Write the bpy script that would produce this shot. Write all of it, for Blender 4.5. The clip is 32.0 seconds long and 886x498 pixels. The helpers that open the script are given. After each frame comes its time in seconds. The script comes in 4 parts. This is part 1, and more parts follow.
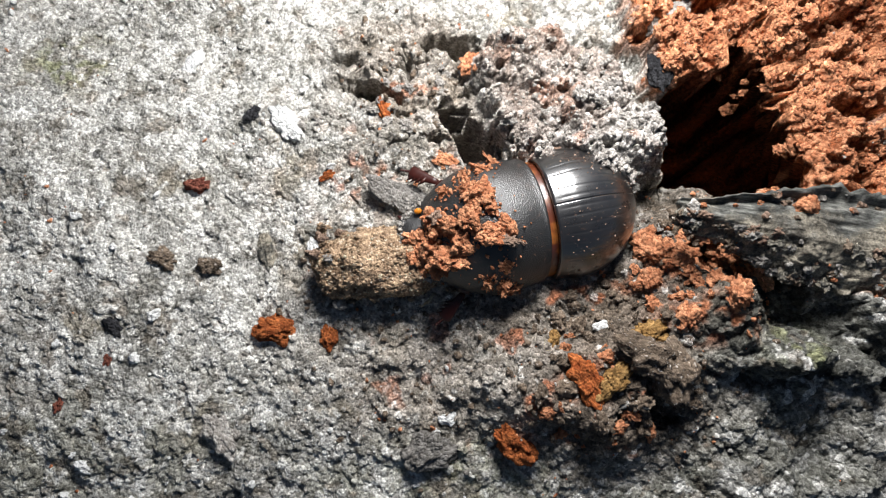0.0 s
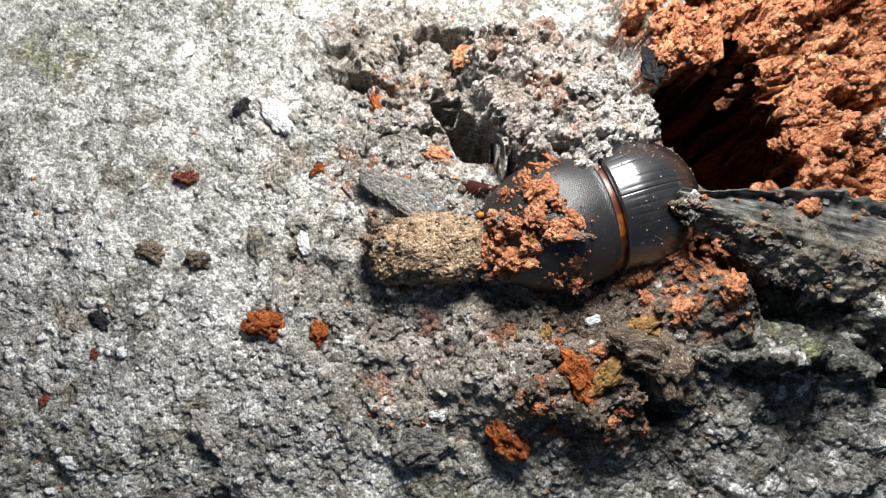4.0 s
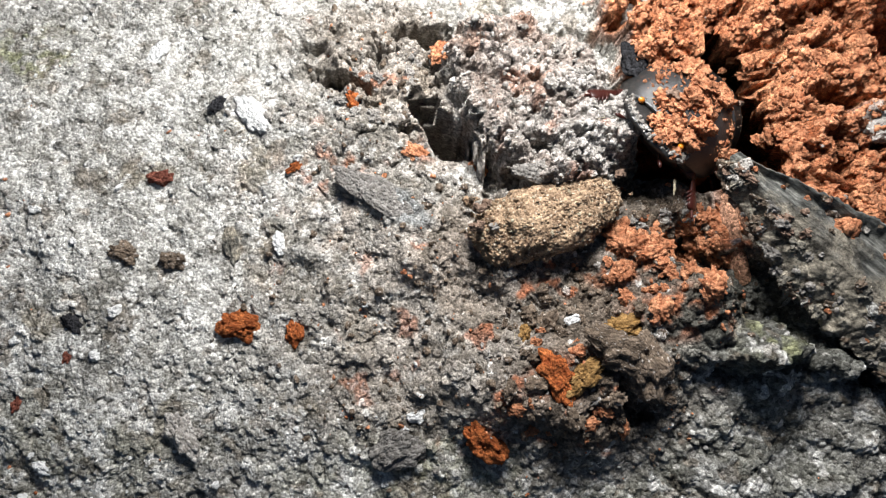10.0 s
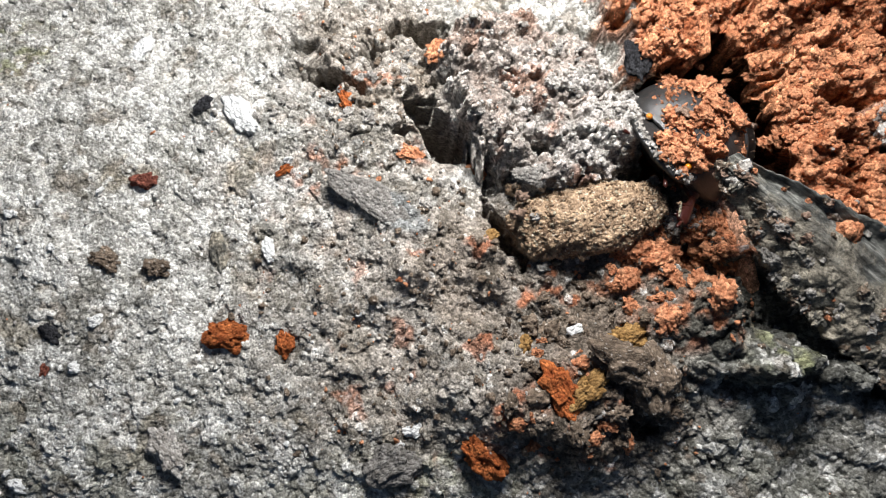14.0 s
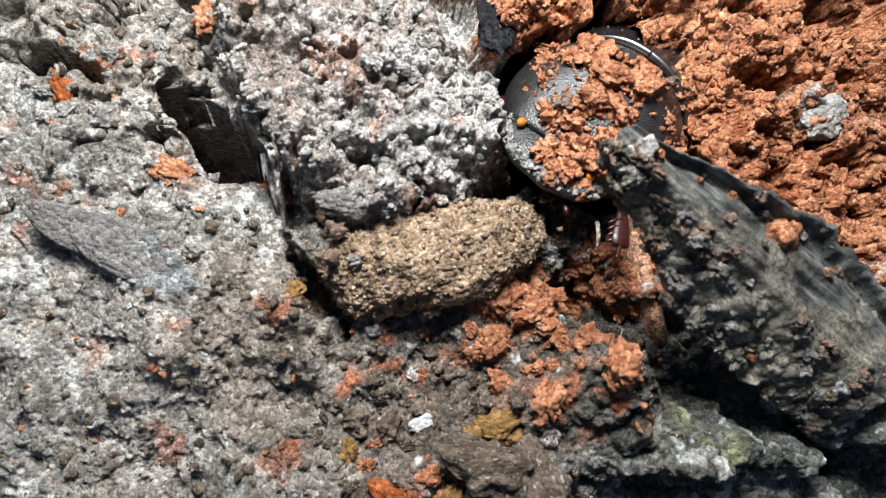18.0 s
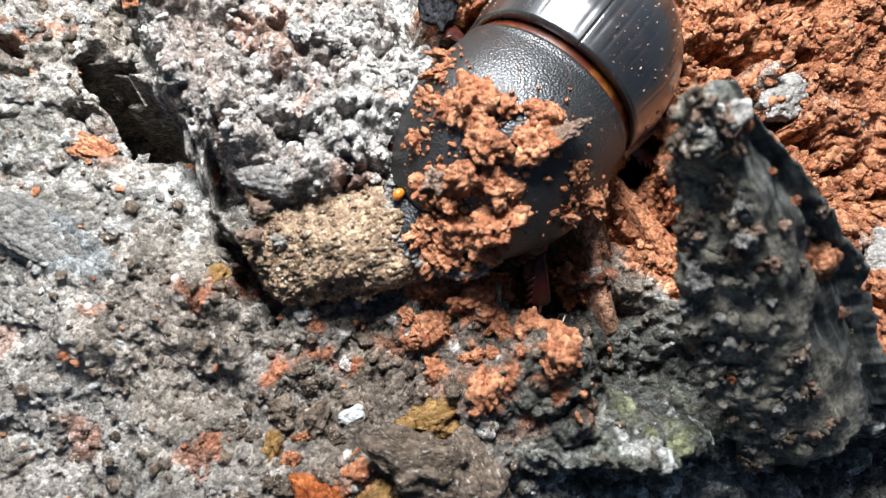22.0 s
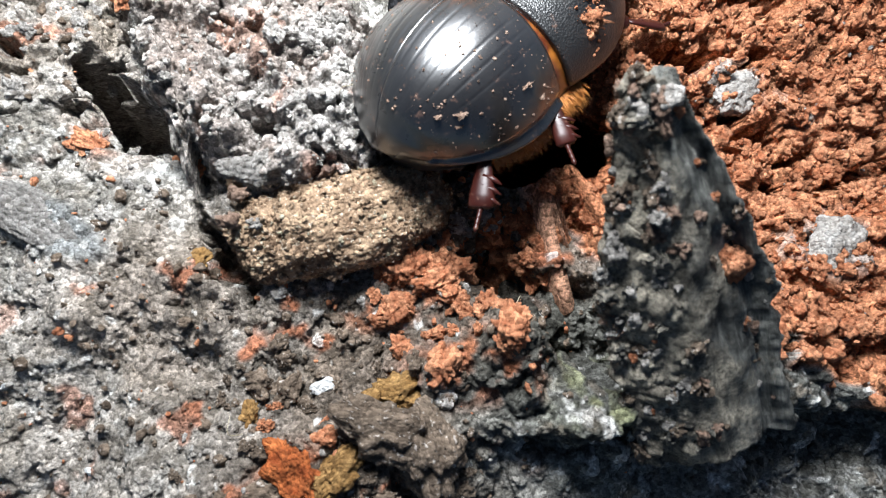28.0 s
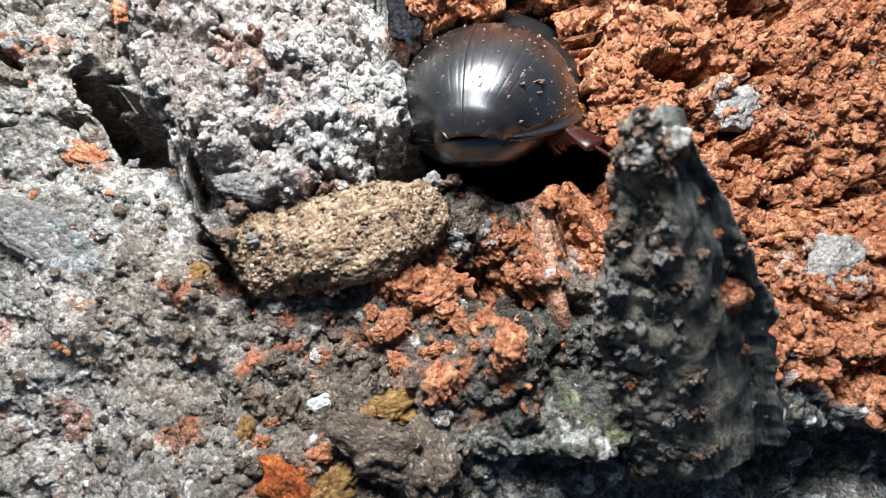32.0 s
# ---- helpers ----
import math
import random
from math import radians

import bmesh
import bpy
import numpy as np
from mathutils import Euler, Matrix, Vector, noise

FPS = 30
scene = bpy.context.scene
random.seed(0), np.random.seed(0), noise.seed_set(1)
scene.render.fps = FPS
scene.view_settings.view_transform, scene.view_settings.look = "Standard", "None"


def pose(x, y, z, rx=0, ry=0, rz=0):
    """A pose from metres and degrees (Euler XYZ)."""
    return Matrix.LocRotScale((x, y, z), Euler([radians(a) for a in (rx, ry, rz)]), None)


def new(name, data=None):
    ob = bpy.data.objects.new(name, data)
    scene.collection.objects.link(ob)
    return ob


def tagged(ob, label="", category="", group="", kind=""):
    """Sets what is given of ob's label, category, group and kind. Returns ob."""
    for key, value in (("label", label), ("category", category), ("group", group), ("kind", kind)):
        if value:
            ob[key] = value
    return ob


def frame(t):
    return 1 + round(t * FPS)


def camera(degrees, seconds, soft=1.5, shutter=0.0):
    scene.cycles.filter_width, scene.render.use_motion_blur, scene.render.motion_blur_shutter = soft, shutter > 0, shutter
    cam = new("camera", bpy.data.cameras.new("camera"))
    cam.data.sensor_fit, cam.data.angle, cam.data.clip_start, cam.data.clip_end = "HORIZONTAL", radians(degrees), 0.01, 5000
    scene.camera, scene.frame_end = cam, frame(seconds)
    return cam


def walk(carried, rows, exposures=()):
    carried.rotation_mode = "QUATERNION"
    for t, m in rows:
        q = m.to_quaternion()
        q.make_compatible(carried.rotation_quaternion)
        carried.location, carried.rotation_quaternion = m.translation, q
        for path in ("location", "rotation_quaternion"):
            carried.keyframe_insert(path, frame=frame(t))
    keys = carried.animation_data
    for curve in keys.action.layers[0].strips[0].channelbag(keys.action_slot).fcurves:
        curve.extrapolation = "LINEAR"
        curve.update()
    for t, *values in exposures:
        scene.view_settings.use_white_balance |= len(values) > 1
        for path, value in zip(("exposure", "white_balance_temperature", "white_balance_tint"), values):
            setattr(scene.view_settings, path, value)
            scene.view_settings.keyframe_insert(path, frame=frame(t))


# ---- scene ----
MM = 0.001
cam = camera(71.2, 32.0, 1.0)
cam.data.dof.use_dof, cam.data.dof.focus_distance, cam.data.dof.aperture_fstop = True, 0.055, 80.0
# seconds, then the eye in millimetres, then the turn in degrees
PATH = [
    (0, 0.541, -10.037, 69.535, 8.50, -0.01, 0.31),
    (0.5, 0.603, -10.179, 69.299, 8.53, -0.13, 0.32),
    (1, 0.819, -10.203, 69.015, 8.52, -0.11, 0.36),
    (1.5, 1.010, -10.258, 68.838, 8.50, -0.06, 0.38),
    (2, 1.194, -10.370, 68.768, 8.50, -0.02, 0.39),
    (2.5, 1.175, -10.501, 68.770, 8.51, -0.11, 0.40),
    (3, 1.256, -10.597, 68.705, 8.51, -0.10, 0.44),
    (3.5, 1.230, -10.683, 68.675, 8.56, -0.18, 0.43),
    (5.5, 1.322, -10.551, 68.618, 8.48, -0.31, 0.49),
    (6, 1.791, -10.548, 68.388, 8.49, -0.11, 0.47),
    (6.5, 1.842, -10.612, 68.276, 8.52, -0.28, 0.36),
    (7, 2.104, -10.711, 68.077, 8.59, -0.28, 0.30),
    (7.5, 2.577, -10.692, 67.968, 8.55, -0.17, 0.23),
    (8, 2.933, -10.707, 67.872, 8.53, -0.14, 0.14),
    (8.5, 3.264, -10.659, 67.800, 8.52, -0.10, 0.07),
    (9, 3.494, -10.588, 67.707, 8.51, -0.10, 0.10),
    (9.5, 3.812, -10.551, 67.628, 8.50, -0.01, 0.04),
    (10, 3.775, -10.574, 67.577, 8.55, -0.16, 0.07),
    (10.5, 3.967, -10.538, 67.544, 8.53, -0.09, 0.04),
    (11, 3.990, -10.539, 67.578, 8.54, -0.14, 0.06),
    (11.5, 4.104, -10.515, 67.509, 8.51, -0.06, 0.06),
    (12, 3.878, -10.537, 67.407, 8.57, -0.14, 0.03),
    (12.5, 3.532, -10.205, 66.788, 8.55, -0.16, 0.06),
    (13, 3.231, -9.848, 66.207, 8.48, -0.27, 0.08),
    (13.5, 3.158, -9.560, 65.591, 8.47, -0.34, 0.04),
    (15.5, 5.755, -8.069, 63.098, 8.73, -5.17, -1.29),
    (16, 8.188, -5.150, 61.943, 7.30, -6.57, -2.32),
    (16.5, 9.618, -2.481, 58.046, 7.12, -7.80, -3.10),
    (17, 10.417, -0.392, 52.791, 7.46, -8.69, -3.62),
    (17.5, 11.398, -0.607, 48.693, 7.11, -9.04, -3.99),
    (18, 12.524, -1.204, 46.062, 7.11, -9.12, -4.11),
    (18.5, 13.455, -0.870, 44.869, 7.14, -9.35, -4.22),
    (19, 13.886, -0.434, 44.088, 7.17, -9.64, -4.26),
    (19.5, 14.885, -0.200, 43.564, 6.76, -9.42, -4.29),
    (20, 15.869, -1.349, 43.481, 7.19, -9.36, -4.31),
    (20.5, 16.757, -2.093, 43.473, 7.34, -9.08, -4.18),
    (21, 16.838, -2.117, 43.573, 7.31, -9.30, -4.12),
    (21.5, 16.535, -2.102, 43.950, 7.10, -9.82, -4.18),
    (22, 16.900, -2.919, 44.248, 7.75, -9.55, -4.26),
    (22.5, 17.184, -3.340, 44.695, 7.77, -9.46, -4.30),
    (23, 17.597, -3.715, 45.239, 7.75, -9.25, -4.35),
    (23.5, 17.879, -3.887, 45.863, 7.42, -9.21, -4.35),
    (24, 18.253, -4.326, 46.296, 7.48, -9.07, -4.39),
    (24.5, 18.595, -5.000, 46.658, 7.91, -8.89, -4.53),
    (25, 18.693, -5.110, 46.991, 7.79, -8.94, -4.52),
    (25.5, 18.984, -5.210, 47.168, 7.76, -8.73, -4.44),
    (27.5, 19.391, -4.741, 47.865, 7.62, -8.73, -4.17),
    (28, 19.405, -4.456, 47.888, 7.51, -8.79, -4.12),
    (28.5, 19.437, -4.265, 47.945, 7.53, -8.81, -4.07),
    (29, 19.668, -4.026, 47.983, 7.48, -8.60, -4.03),
    (29.5, 19.658, -3.561, 48.029, 7.16, -8.64, -3.88),
    (30, 19.806, -3.219, 48.000, 6.97, -8.50, -3.77),
    (30.5, 19.890, -3.208, 48.047, 7.09, -8.45, -3.69),
    (31, 19.788, -2.963, 48.059, 6.93, -8.61, -3.67),
    (31.5, 19.882, -3.014, 48.058, 7.09, -8.53, -3.63),
    (32, 19.819, -2.795, 48.166, 6.86, -8.64, -3.56),
]
EXPOSURES = [(0.0, 0.66, 6500, 10), (13.5, 0.66, 6500, 10), (16.0, 0.52, 6400, 9), (18.0, 0.64, 6200, 8), (19.0, 0.74, 6150, 8), (22.0, 0.98, 6100, 8), (25.0, 1.14, 6050, 8), (28.0, 0.98, 6050, 8), (32.0, 0.86, 6050, 8)]
walk(cam, [(t, pose(x * MM, y * MM, z * MM, rx, ry, rz)) for t, x, y, z, rx, ry, rz in PATH], EXPOSURES)

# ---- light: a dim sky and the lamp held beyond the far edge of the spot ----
world = bpy.data.worlds.new("world")
scene.world = world
world.use_nodes = True
wn = world.node_tree.nodes
sky = wn.new("ShaderNodeTexSky")
sky.sky_type = 'NISHITA'
sky.sun_disc = False
sky.sun_elevation = radians(40.0)
sky.sun_rotation = radians(10.0)
world.node_tree.links.new(sky.outputs[0], wn["Background"].inputs[0])
wn["Background"].inputs[1].default_value = 0.025
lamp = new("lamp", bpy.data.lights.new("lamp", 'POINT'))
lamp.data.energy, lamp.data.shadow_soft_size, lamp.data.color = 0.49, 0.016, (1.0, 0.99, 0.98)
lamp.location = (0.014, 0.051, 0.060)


# ---- materials ----
def material(name, rough=0.9, metal=0.0, spec=0.3):
    m = bpy.data.materials.new(name)
    m.use_nodes = True
    b = m.node_tree.nodes["Principled BSDF"]
    b.inputs["Roughness"].default_value = rough
    b.inputs["Metallic"].default_value = metal
    b.inputs["Specular IOR Level"].default_value = spec
    return m, m.node_tree.nodes, m.node_tree.links, b


def noise_node(n, l, scale, detail=4.0, rough=0.6, space="Object"):
    tc = n.new("ShaderNodeTexCoord")
    t = n.new("ShaderNodeTexNoise")
    t.inputs["Scale"].default_value, t.inputs["Detail"].default_value = scale, detail
    t.inputs["Roughness"].default_value = rough
    l.new(tc.outputs[space], t.inputs["Vector"])
    return t


def ramp(n, l, src, stops):
    r = n.new("ShaderNodeValToRGB")
    while len(r.color_ramp.elements) < len(stops):
        r.color_ramp.elements.new(0.5)
    for e, (p, c) in zip(r.color_ramp.elements, stops):
        e.position, e.color = p, (*c, 1)
    l.new(src, r.inputs[0])
    return r


def mix(n, l, kind, fac, a, b):
    m = n.new("ShaderNodeMix")
    m.data_type, m.blend_type = 'RGBA', kind
    for sock, v in ((m.inputs[0], fac), (m.inputs[6], a), (m.inputs[7], b)):
        if isinstance(v, (int, float)):
            sock.default_value = v
        elif isinstance(v, tuple):
            sock.default_value = (*v, 1)
        else:
            l.new(v, sock)
    return m.outputs[2]


def bump(n, l, b, height, strength, distance):
    p = n.new("ShaderNodeBump")
    p.inputs["Strength"].default_value, p.inputs["Distance"].default_value = strength, distance
    l.new(height, p.inputs["Height"])
    l.new(p.outputs[0], b.inputs["Normal"])
    return p


def soil_material():
    m, n, l, b = material("soil", 0.95, spec=0.12)
    a = n.new("ShaderNodeAttribute")
    a.attribute_name = "soil"
    fine = noise_node(n, l, 4200, 6, 0.75)
    tc = n.new("ShaderNodeTexCoord")
    grain = n.new("ShaderNodeTexVoronoi")
    grain.inputs["Scale"].default_value, grain.inputs["Randomness"].default_value = 2600, 1.0
    warp = noise_node(n, l, 2500, 3, 0.6)
    shift = n.new("ShaderNodeVectorMath")
    shift.operation = 'MULTIPLY_ADD'
    shift.inputs[1].default_value = (0.0004, 0.0004, 0.0004)
    l.new(warp.outputs["Color"], shift.inputs[0])
    l.new(tc.outputs["Object"], shift.inputs[2])
    l.new(shift.outputs[0], grain.inputs["Vector"])
    col = mix(n, l, 'MULTIPLY', 0.8, a.outputs["Color"], ramp(n, l, fine.outputs[0], [(0.36, (0.34, 0.33, 0.32)), (0.63, (1.5, 1.49, 1.46))]).outputs[0])
    sep = n.new("ShaderNodeSeparateColor")
    l.new(grain.outputs["Color"], sep.inputs[0])
    col = mix(n, l, 'MULTIPLY', 0.9, col, ramp(n, l, sep.outputs[0], [(0.0, (0.5, 0.49, 0.47)), (0.6, (1.0, 1.0, 1.0)), (1.0, (1.6, 1.6, 1.6))]).outputs[0])
    l.new(col, b.inputs["Base Color"])
    h = n.new("ShaderNodeMath")
    h.operation = 'MULTIPLY_ADD'
    h.inputs[1].default_value = -0.8
    l.new(grain.outputs["Distance"], h.inputs[0])
    l.new(fine.outputs[0], h.inputs[2])
    bump(n, l, b, h.outputs[0], 1.0, 0.00036)
    return m


def crumb_material(name, dark, light, grains=None, scale=900, vary=0.7):
    """Crumbly matter: two tones, fine grain, and a shade of its own for each piece."""
    m, n, l, b = material(name, 0.95, spec=0.15)
    big = noise_node(n, l, scale, 4, 0.6)
    fine = noise_node(n, l, scale * 6, 5, 0.75)
    c = ramp(n, l, big.outputs[0], [(0.32, dark), (0.68, light)]).outputs[0]
    c = mix(n, l, 'MULTIPLY', vary, c, ramp(n, l, fine.outputs[0], [(0.3, (0.5, 0.5, 0.5)), (0.72, (1.4, 1.4, 1.4))]).outputs[0])
    if grains:
        g = noise_node(n, l, scale * 3.1, 2, 0.5)
        f = ramp(n, l, g.outputs[0], [(0.62, (0, 0, 0)), (0.68, (1, 1, 1))]).outputs[0]
        c = mix(n, l, 'MIX', f, c, grains)
    tc = n.new("ShaderNodeTexCoord")
    cell = n.new("ShaderNodeTexVoronoi")
    cell.inputs["Scale"].default_value = scale * 3.4
    l.new(tc.outputs["Object"], cell.inputs["Vector"])
    sep = n.new("ShaderNodeSeparateColor")
    l.new(cell.outputs["Color"], sep.inputs[0])
    c = mix(n, l, 'MULTIPLY', vary, c, ramp(n, l, sep.outputs[0], [(0.0, (0.55, 0.52, 0.5)), (0.6, (1.0, 1.0, 1.0)), (1.0, (1.5, 1.5, 1.5))]).outputs[0])
    h = n.new("ShaderNodeMath")
    h.operation = 'MULTIPLY_ADD'
    h.inputs[1].default_value = -0.9
    l.new(cell.outputs["Distance"], h.inputs[0])
    l.new(fine.outputs[0], h.inputs[2])
    info = n.new("ShaderNodeObjectInfo")
    c = mix(n, l, 'MULTIPLY', 0.7 * vary, c, ramp(n, l, info.outputs["Random"], [(0.0, (0.6, 0.6, 0.6)), (1.0, (1.3, 1.3, 1.3))]).outputs[0])
    l.new(c, b.inputs["Base Color"])
    bump(n, l, b, h.outputs[0], 1.0, 0.0004)
    return m


def shell_material(name, colour, rough, pits=0, pit_strength=0.3, spec=0.95, coat=0.0, patches=None):
    m, n, l, b = material(name, rough, spec=spec)
    b.inputs["Coat Weight"].default_value, b.inputs["Coat Roughness"].default_value, b.inputs["Coat IOR"].default_value = coat, rough * 1.1, 1.6
    v = noise_node(n, l, 500, 4, 0.6)
    dust = noise_node(n, l, 1500, 6, 0.7)
    c = mix(n, l, 'MULTIPLY', 0.6, colour, ramp(n, l, v.outputs[0], [(0.3, (0.6, 0.6, 0.6)), (0.7, (1.4, 1.35, 1.3))]).outputs[0])
    if patches:
        c = mix(n, l, 'MIX', ramp(n, l, noise_node(n, l, 330, 3, 0.5).outputs[0], [(0.46, (0, 0, 0)), (0.62, (1, 1, 1))]).outputs[0], c, patches)
    f = ramp(n, l, dust.outputs[0], [(0.60, (0, 0, 0)), (0.72, (0.6, 0.6, 0.6))]).outputs[0]
    c = mix(n, l, 'MIX', f, c, (0.20, 0.11, 0.075))
    l.new(c, b.inputs["Base Color"])
    rr = n.new("ShaderNodeMapRange")
    rr.inputs[3].default_value, rr.inputs[4].default_value = rough * 0.75, rough * 1.4
    l.new(v.outputs[0], rr.inputs[0])
    l.new(rr.outputs[0], b.inputs["Roughness"])
    if pits:
        tc = n.new("ShaderNodeTexCoord")
        w = n.new("ShaderNodeTexVoronoi")
        w.inputs["Scale"].default_value = pits
        l.new(tc.outputs["Object"], w.inputs["Vector"])
        bump(n, l, b, w.outputs["Distance"], pit_strength, 0.0002)
    else:
        bump(n, l, b, dust.outputs[0], 0.12, 0.0001)
    return m


def bark_material():
    """Charred bark: grey fibres that run lengthwise, tan soil rubbed into them."""
    m, n, l, b = material("charred_bark", 0.85, spec=0.2)
    tc = n.new("ShaderNodeTexCoord")
    mp = n.new("ShaderNodeMapping")
    mp.inputs["Scale"].default_value = (0.16, 1.0, 1.0)
    l.new(tc.outputs["Object"], mp.inputs[0])
    fibre = n.new("ShaderNodeTexNoise")
    fibre.inputs["Scale"].default_value, fibre.inputs["Detail"].default_value, fibre.inputs["Roughness"].default_value = 1700, 6, 0.7
    l.new(mp.outputs[0], fibre.inputs["Vector"])
    patch = noise_node(n, l, 230, 5, 0.65)
    fine = noise_node(n, l, 3600, 5, 0.75)
    c = ramp(n, l, fibre.outputs[0], [(0.30, (0.03, 0.032, 0.031)), (0.52, (0.14, 0.145, 0.14)), (0.74, (0.40, 0.405, 0.385))]).outputs[0]
    xyz = n.new("ShaderNodeSeparateXYZ")
    l.new(tc.outputs["Object"], xyz.inputs[0])
    side = n.new("ShaderNodeMapRange")
    side.inputs[1].default_value, side.inputs[2].default_value, side.inputs[3].default_value, side.inputs[4].default_value = -0.003, 0.002, -0.12, 0.24
    l.new(xyz.outputs[1], side.inputs[0])
    add = n.new("ShaderNodeMath")
    add.operation = 'ADD'
    l.new(patch.outputs[0], add.inputs[0])
    l.new(side.outputs[0], add.inputs[1])
    f = ramp(n, l, add.outputs[0], [(0.48, (0, 0, 0)), (0.62, (0.85, 0.85, 0.85))]).outputs[0]
    c = mix(n, l, 'MIX', f, c, ramp(n, l, fine.outputs[0], [(0.35, (0.095, 0.086, 0.068)), (0.66, (0.46, 0.42, 0.35))]).outputs[0])
    tone = noise_node(n, l, 420, 5, 0.7)
    c = mix(n, l, 'MULTIPLY', 0.9, c, ramp(n, l, tone.outputs[0], [(0.36, (0.22, 0.21, 0.2)), (0.5, (0.8, 0.77, 0.72)), (0.66, (1.5, 1.45, 1.35))]).outputs[0])
    l.new(c, b.inputs["Base Color"])
    h = n.new("ShaderNodeMath")
    h.operation = 'ADD'
    l.new(fibre.outputs[0], h.inputs[0])
    l.new(fine.outputs[0], h.inputs[1])
    bump(n, l, b, h.outputs[0], 0.9, 0.0004)
    return m


M_SOIL = soil_material()
M_ORANGE = crumb_material("orange_soil", (0.37, 0.12, 0.053), (0.74, 0.36, 0.195))
M_BROWN = crumb_material("brown_soil", (0.10, 0.075, 0.055), (0.30, 0.23, 0.17), (0.5, 0.45, 0.4))
M_PALE = crumb_material("pale_mineral", (0.30, 0.275, 0.245), (0.62, 0.59, 0.55))
M_WHITE = crumb_material("white_lime", (0.78, 0.78, 0.76), (0.9, 0.9, 0.88), vary=0.15)
M_DUNG = crumb_material("fibrous_dung", (0.24, 0.155, 0.098), (0.62, 0.445, 0.29), (0.70, 0.60, 0.47), 900)
M_CHAR = bark_material()
M_RED = crumb_material("red_brick_grit", (0.16, 0.05, 0.035), (0.34, 0.12, 0.08))
M_DARK = crumb_material("dark_grit", (0.015, 0.015, 0.017), (0.05, 0.05, 0.055))
M_OCHRE = crumb_material("ochre_soil", (0.26, 0.14, 0.045), (0.46, 0.28, 0.11))
M_RUST = crumb_material("rust_soil", (0.27, 0.062, 0.017), (0.60, 0.19, 0.06))
M_ELYTRA = shell_material("black_elytra", (0.010, 0.0095, 0.0095), 0.27, coat=0.8)
M_PRON = shell_material("black_punctured_shell", (0.010, 0.010, 0.010), 0.38, 6500, 0.30, spec=0.8)
M_BELLY = shell_material("dark_brown_belly", (0.035, 0.014, 0.008), 0.35)
M_MEMBRANE = shell_material("red_brown_membrane", (0.075, 0.016, 0.005), 0.28, patches=(0.34, 0.12, 0.018))
M_LEG = shell_material("dark_red_leg", (0.030, 0.006, 0.004), 0.34, spec=0.35)
M_HAIR = shell_material("orange_hair", (0.5, 0.19, 0.03), 0.5)
M_EYE = shell_material("amber_eye", (0.45, 0.15, 0.012), 0.12)
M_SLATE = crumb_material("grey_slate", (0.18, 0.17, 0.155), (0.34, 0.32, 0.295))
M_DUST = crumb_material("tan_dust", (0.22, 0.14, 0.10), (0.42, 0.30, 0.23))
M_STRAW = crumb_material("pale_straw", (0.42, 0.36, 0.24), (0.62, 0.56, 0.42))


# ---- ground: numpy relief ----
RNG = np.random.default_rng(7)
GRADS = {}


def grad_noise(x, y, size, seed):
    """Smooth gradient noise, about -1 to 1, with cells of the given size."""
    n = 512
    if seed not in GRADS:
        ang = (np.random.default_rng(seed).random((n, n)) * 2 * np.pi).astype(np.float32)
        GRADS[seed] = np.cos(ang), np.sin(ang)
    gx, gy = GRADS[seed]
    u, v = x / size + 200.5, y / size + 200.5
    i, j = np.floor(u).astype(int), np.floor(v).astype(int)
    fu, fv = u - i, v - j
    su, sv = fu * fu * fu * (fu * (fu * 6 - 15) + 10), fv * fv * fv * (fv * (fv * 6 - 15) + 10)

    def dot(di, dj):
        a, b = (i + di) % n, (j + dj) % n
        return gx[a, b] * (fu - di) + gy[a, b] * (fv - dj)
    lo = dot(0, 0) * (1 - su) + dot(1, 0) * su
    hi = dot(0, 1) * (1 - su) + dot(1, 1) * su
    return 1.5 * (lo * (1 - sv) + hi * sv)


def fbm(x, y, size, seed, octaves=4, gain=0.5):
    s, a = 0, 1
    for k in range(octaves):
        s = s + a * grad_noise(x, y, size / 2 ** k, seed + k)
        a *= gain
    return s


def step(x, a, b):
    t = np.clip((x - a) / (b - a), 0, 1)
    return t * t * (3 - 2 * t)


def blob(x, y, cx, cy, rx, ry, turn=0.0, edge=0.35):
    """1 inside an ellipse, 0 outside, soft over edge of its radius."""
    c, s = math.cos(radians(turn)), math.sin(radians(turn))
    u, v = ((x - cx) * c + (y - cy) * s) / rx, (-(x - cx) * s + (y - cy) * c) / ry
    return 1 - step(np.sqrt(u * u + v * v), 1 - edge, 1 + edge)


ORANGE_EDGE_Y = [-60, -14, -11, -8, 3, 10, 22, 40]
ORANGE_EDGE_X = [140, 66, 56, 46, 37, 31, 24, 22]


